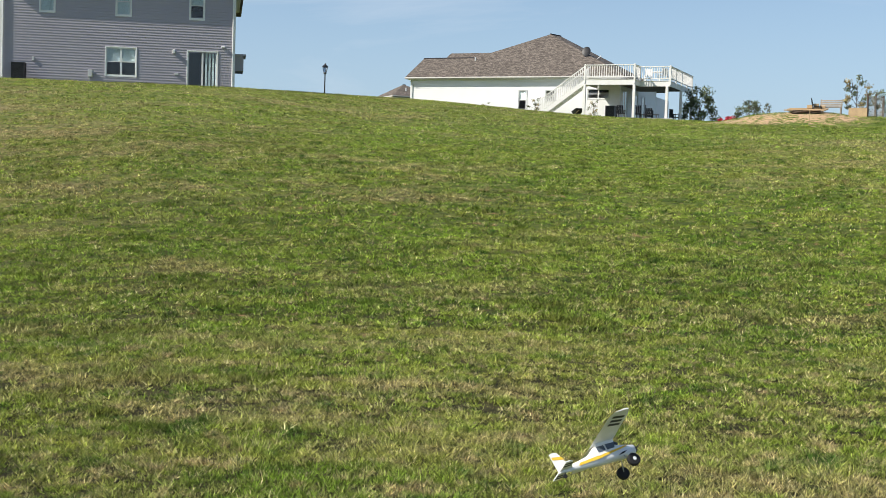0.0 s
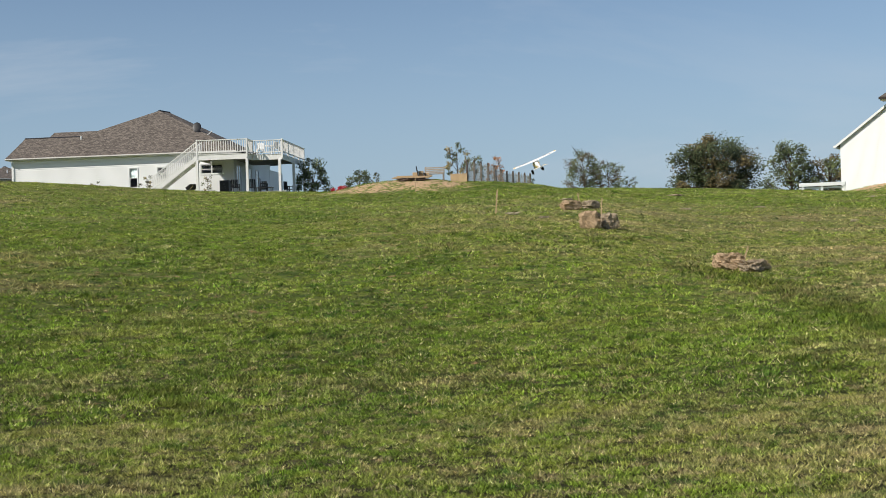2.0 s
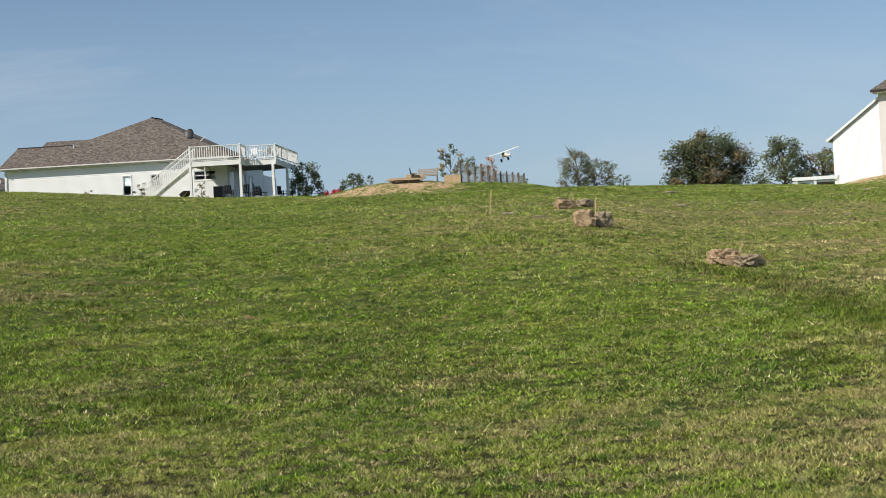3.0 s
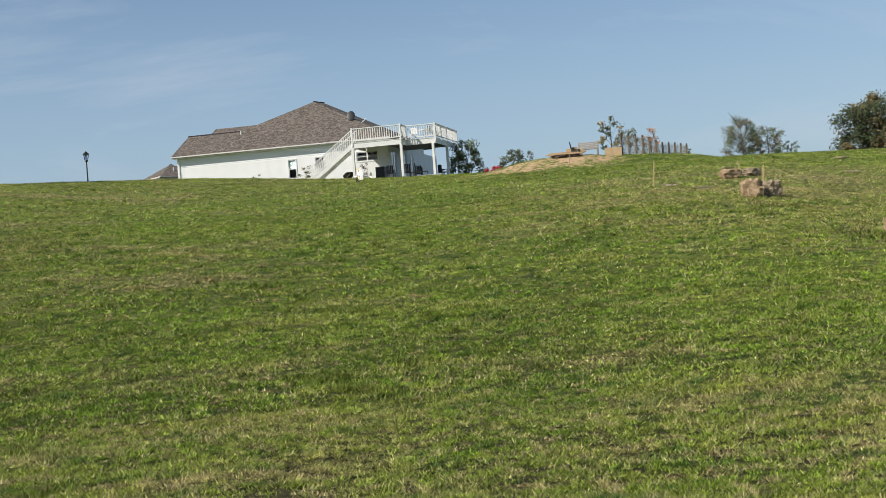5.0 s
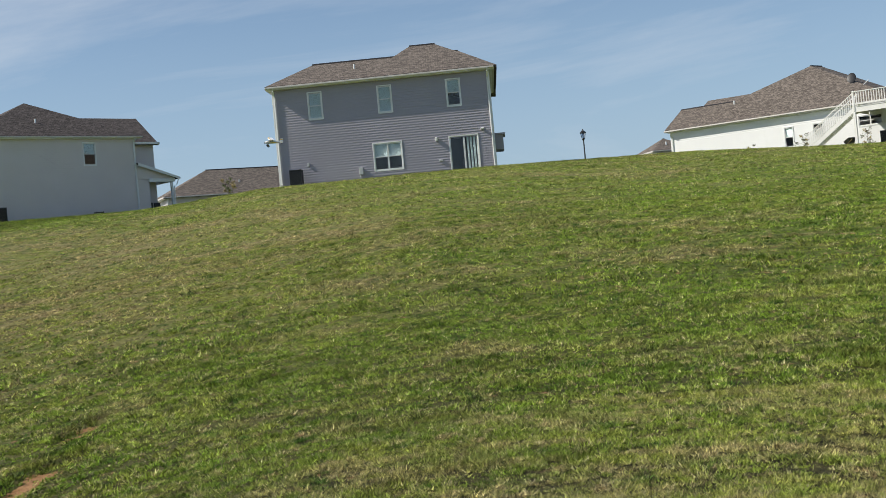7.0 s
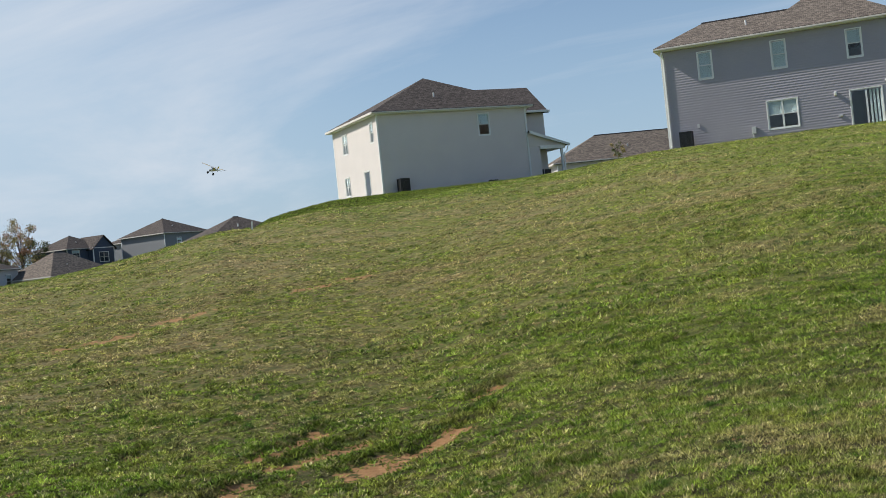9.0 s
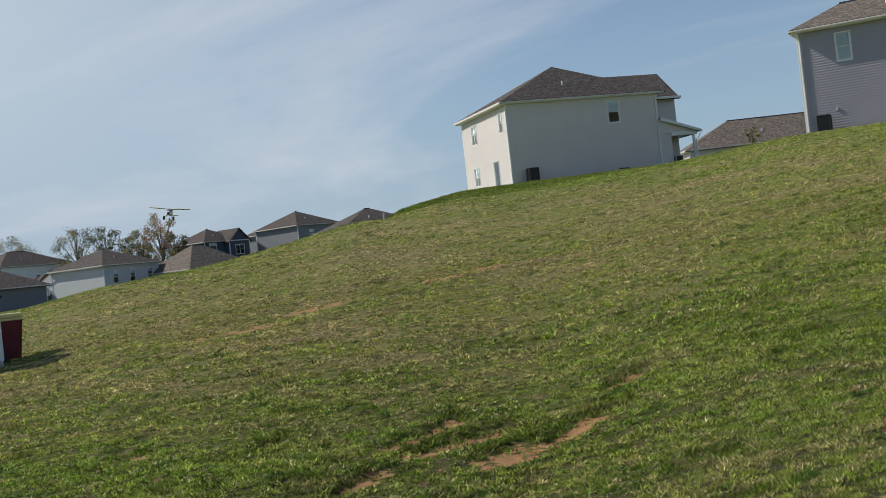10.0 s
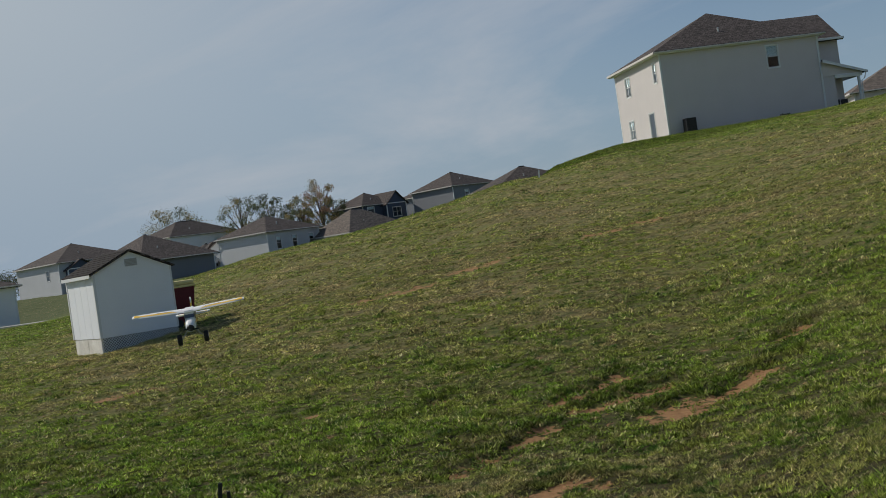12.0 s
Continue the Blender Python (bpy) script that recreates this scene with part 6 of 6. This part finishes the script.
    fin = part("fin", plate([(-.19, .012), (-.215, .045), (-.232, .088), (-.25, .096), (-.272, .092), (-.268, -.012), (-.24, -.006)], -.003, .003, "yz"), M_FOAM, ap)
    part("fin_stripe", plate([(-.212, .048), (-.222, .066), (-.270, .074), (-.27, .060)], -.0042, .0042, "yz"), M_YELLOW, fin)
    part("tail_wheel", Shape().tube([(-.004, -.245, -.03), (.004, -.245, -.03)], .010, 12), M_TYRE, ap)
    part("tail_leg", Shape().tube([(0, -.235, -.01), (0, -.245, -.03)], .002, 6), M_BLACK, ap)
    part("motor_cowl", Shape().tube([(0, .150, -.008), (0, .156, -.010), (0, .160, -.012)], [.0215, .019, .013], 14), M_PRINT, ap, "black motor cowl")
    part("spinner", Shape().tube([(0, .155, -.012), (0, .163, -.012), (0, .172, -.012)], [.013, .010, .002], 10), M_PRINT, ap)
    part("propeller", plate([(-.062, -.004), (-.02, -.007), (.0, -.003), (.02, .007), (.062, .004), (.02, -.002), (0, .004), (-.02, .002)], -.001, .001).mesh("propeller", M_PRINT), None, ap, m=pose(0, .158, -.012, 90, 0, 0))
    ap.scale = (.715, .715, .715)          # a span of 0.44 m
    return ap


PLANE = aeroplane()


def motions():
    rows = (
            (0.0, 0.61, 4.62, 0.65, 15, -40, -73.9),
            (0.1, 0.90, 4.62, 0.66, 27, -44, -65.4),
            (0.2, 1.25, 5.23, 0.60, 44, -46, -51.7),
            (0.3, 1.42, 5.87, 0.61, 52, -31, -33.8),
            (0.4, 1.50, 6.22, 0.69, 55, -18, -22.7),
            (0.5, 1.70, 6.47, 0.80, 51, -1, -21.0),
            (0.6, 1.76, 6.74, 0.92, 49, 13, -21.9),
            (0.8, 2.02, 7.41, 1.14, 46, 20, -23.6),
            (1.0, 2.37, 8.20, 1.35, 42, 15, -26.4),
            (1.2, 2.78, 8.89, 1.57, 40, 16, -33.7),
            (1.4, 3.28, 9.63, 1.83, 36, 9, -43.2),
            (1.5, 3.56, 9.98, 1.96, 34, 1, -45.9),
            (1.6, 3.75, 10.21, 2.05, 30, -13, -38.5),
            (1.8, 4.16, 10.67, 2.26, 20, -25, -17.6),
            (2.0, 4.49, 11.15, 2.46, 10, -22, -14.2),
            (2.2, 4.77, 11.73, 2.55, 4, -23, -12.3),
            (2.4, 5.04, 12.47, 2.59, 3, -14, -11.2),
            (2.5, 5.18, 12.88, 2.66, 3, -12, -10.1),
            (2.7, 5.50, 13.98, 2.72, 3, -11, -7.6),
            (3.5, 6.43, 17.45, 3.36, 2, -38, 17.3),
            (4.3, 5.16, 18.12, 3.21, 2, -66, 32.0),
            (4.5, 4.59, 19.01, 3.15, -6, -68, 38.0),
            (4.7, 3.79, 19.91, 3.00, -8, -52, 58.0),
            (4.9, 2.93, 20.55, 2.88, -4, -35, 82.0),
            (5.1, 2.00, 20.94, 2.91, 2, -28, 86.7),
            (5.3, 0.94, 21.16, 3.01, 6, -28, 90.6),
            (5.5, -0.12, 21.25, 3.16, 8, -30, 93.4),
            (5.7, -1.24, 21.21, 3.36, 10, -30, 95.4),
            (5.9, -2.29, 21.05, 3.52, 8, -20, 100.0),
            (6.1, -3.21, 20.86, 3.67, 6, -24, 103.0),
            (6.3, -4.20, 20.61, 3.77, 6, -38, 106.0),
            (6.5, -5.11, 20.31, 3.80, 8, -32, 120.0),
            (6.7, -5.90, 20.10, 3.82, 2, -28, 118.0),
            (6.9, -6.76, 19.90, 3.86, 2, -15, 115.0),
            (7.1, -7.66, 19.72, 3.87, 2, -12, 117.4),
            (7.2, -8.12, 19.69, 3.89, 2, -12, 119.6),
            (8.0, -11.55, 19.34, 3.81, 0, -12, 143.3),
            (8.8, -13.78, 17.18, 3.73, -2, -10, 167.0),
            (9.0, -13.71, 15.84, 3.53, -3, -24, 196.1),
            (9.2, -13.04, 14.05, 3.00, -4, -26, 203.1),
            (9.5, -12.25, 11.81, 2.65, 0, -28, 210.3),
            (9.8, -11.30, 10.21, 2.57, 2, -22, 216.3),
            (10.0, -10.66, 9.31, 2.51, 3, -9, 221.4),
            (10.3, -9.64, 8.06, 2.63, 18, 12, 226.8),
            (10.5, -8.99, 7.27, 2.70, 24, 12, 227.8),
            (10.7, -8.55, 6.57, 2.76, 18, 3, 232.2),
            (10.9, -8.17, 5.88, 2.81, -2, -10, 237.1),
            (11.1, -7.64, 5.16, 2.64, -10, -34, 240.8),
            (11.3, -7.13, 4.64, 2.39, -14, -43, 241.8),
            (11.5, -6.55, 4.23, 2.10, -15, -19, 240.2),
            (11.7, -5.74, 3.90, 1.81, -16, 33, 235.2),
            (11.9, -4.87, 3.41, 1.51, -12, 16, 232.5),
            (12.0, -4.51, 3.16, 1.43, -9, 2, 232.6),
    )
    walk(PLANE, [(t, pose(x, y, z, pitch, bank, yaw)) for t, x, y, z, pitch, bank, yaw in rows])
    # the propeller turns under its nose
    blade = [o for o in PLANE.children if o.name.startswith("propeller")][0]
    walk(blade, [(k * .1, pose(0, .158, -.012, 90, 0, 0) @ pose(0, 0, 0, 0, 0, 75 * k)) for k in range(121)])


# ---- the grass, last of the large things ----
def blade_material():
    m = bpy.data.materials.new("grass_blades")
    m.use_nodes = True
    nt = m.node_tree
    b = nt.nodes["Principled BSDF"]
    b.inputs["Roughness"].default_value, b.inputs["Specular IOR Level"].default_value = 0.55, 0.12
    col = lawn_colour(nt, True)
    nt.links.new(col, b.inputs["Base Color"])
    # thin blades let part of the light through
    tr, mx = nt.nodes.new("ShaderNodeBsdfTranslucent"), nt.nodes.new("ShaderNodeMixShader")
    mx.inputs[0].default_value = 0.3
    nt.links.new(col, tr.inputs["Color"])
    nt.links.new(b.outputs[0], mx.inputs[1]); nt.links.new(tr.outputs[0], mx.inputs[2])
    nt.links.new(mx.outputs[0], nt.nodes["Material Output"].inputs["Surface"])
    return m


def make_grass():
    rng = np.random.default_rng(5)
    parts, tones, dries = [], [], []
    for r0, r1, dens, w, h, per, cell in ((5.8, 8, 18000, .0070, .027, 5, .05), (8, 12, 9000, .0096, .029, 5, .07), (12, 20, 3400, .0150, .033, 4, .11), (20, 36, 1000, .0225, .037, 4, .19), (36, 78, 220, .034, .042, 3, .34)):
        a0, a1 = radians(-41), radians(68)
        n = int((a1 - a0) / 2 * (r1 * r1 - r0 * r0) * dens / per)
        r = np.sqrt(rng.uniform(r0 * r0, r1 * r1, n))
        a = rng.uniform(a0, a1, n)
        cx, cy = -r * np.sin(a), r * np.cos(a)
        # tufts: blades that spread outwards from one root; thick lush ones with hollows between them
        lush = .50 * grain(cx, cy, cell, 1) + .22 * grain(cx, cy, cell * 2.3, 2) + .10 * grain(cx, cy, .55, 4) + .24 * mown(cx, cy) - .03
        # coarser tufts on the drier side
        lush = np.clip((lush - .5) * (1.9 + 1.1 * np.clip((a - .3) / .3, 0, 1)) + .52, 0, 1.3)
        weed = np.clip((grain(cx, cy, .42, 8) * .7 + grain(cx, cy, .12, 9) * .3 - .66) * 6, 0, 1)
        edge = np.clip(streak(cx, cy, (-28.6, 25.2), (-32.3, 22.8), .55) + streak(cx, cy, (-32.3, 22.8), (-34.6, 20.2), .6) + streak(cx, cy, (-34.6, 20.2), (-37.6, 16.6), .6), 0, 1)
        # a bank of lusher, unmown growth behind the crest
        edge = np.maximum(edge, streak(cx, cy, (39.4, 66), (32.5, 75), 7.5) ** .4)
        bare = bare_at(cx, cy)
        # rough growth hangs over the upper rim of the bare soil
        rim = np.clip(bare_at(cx * .972, cy * .972) - bare, 0, 1) * (r < 20)
        weed = np.maximum(np.maximum(weed * (grain(cx, cy, 5.0, 12) > .45), edge ** .5), np.clip(rim * 1.6, 0, 1))
        alive = rng.random(n) < np.clip(.46 + .8 * lush + weed, .3, 1) * np.clip(1.1 - bare * 1.25, .07, 1)
        # low broad-leaved weeds in place of blades on the drier side
        broad = np.clip((a - .40) / .22, 0, 1)
        cx, cy, r, lush, weed, bare, broad = cx[alive], cy[alive], r[alive], lush[alive], weed[alive], bare[alive], broad[alive]
        n = len(cx)
        # random tone, weeds darker; light on tall tufts and shade in hollows painted in
        tone = (.50 + 1.15 * rng.random(n) ** 1.2) * (.80 + .38 * lush) * (1 - .35 * weed)
        dry = (rng.random(n) < .13) * rng.uniform(.5, 1, n) * (1 - weed)
        size = rng.uniform(.55, 1.3, n) * (.42 + .95 * lush) * (1 + .75 * weed)
        tone = tone * (1.04 - .04 * broad)
        size = size * (1 - .22 * broad)
        # dry stalks left long along the brow
        size = size * (1 + 1.2 * blob(cx, cy, 42, 59, 5.5, 2.2, 30))
        spread = .009 * (r1 / 8) ** .7 * rng.uniform(.6, 1.5, n)
        each = lambda q: np.repeat(q, per)
        n *= per
        ox, oy = rng.normal(0, 1, n), rng.normal(0, 1, n)
        x, y = each(cx) + ox * each(spread), each(cy) + oy * each(spread)
        hh = h * rng.uniform(.5, 1.2, n) * each(size)
        ww = w * rng.uniform(.6, 1.3, n) * (1 + .7 * each(broad))
        t = rng.uniform(0, 2 * np.pi, n)
        lean = rng.uniform(.3, 1.5, n) * hh
        lt = np.arctan2(oy, ox) + rng.normal(0, .7, n)
        # the turf is uneven: each clump stands on its own small hump
        z = ground_z(x, y) - .006 + each(lush) * .014 * min(r1 / 12, 1.6)
        dx, dy = np.cos(t) * ww / 2, np.sin(t) * ww / 2
        v = np.stack([np.stack([x - dx, y - dy, z], 1), np.stack([x + dx, y + dy, z], 1), np.stack([x + lean * np.cos(lt), y + lean * np.sin(lt), z + hh], 1)], 1)
        parts.append(v.reshape(-1, 3))
        tones.append(np.repeat(each(tone), 3))
        dries.append(np.repeat(each(dry), 3))
    v = np.concatenate(parts)
    n = len(v) // 3
    me = bpy.data.meshes.new("grass")
    me.vertices.add(n * 3)
    me.vertices.foreach_set("co", v.astype(np.float32).ravel())
    me.loops.add(n * 3)
    me.loops.foreach_set("vertex_index", np.arange(n * 3, dtype=np.int32))
    me.polygons.add(n)
    me.polygons.foreach_set("loop_start", np.arange(0, n * 3, 3, dtype=np.int32))
    me.update(calc_edges=True)
    me.attributes.new("tone", "FLOAT", "POINT").data.foreach_set("value", np.concatenate(tones).astype(np.float32))
    me.attributes.new("dry", "FLOAT", "POINT").data.foreach_set("value", np.concatenate(dries).astype(np.float32))
    me.materials.append(blade_material())
    tagged(new("grass", me), "short mown grass blades, green mixed with straw-coloured ones", "grass", kind="stuff")


make_grass()


motions()
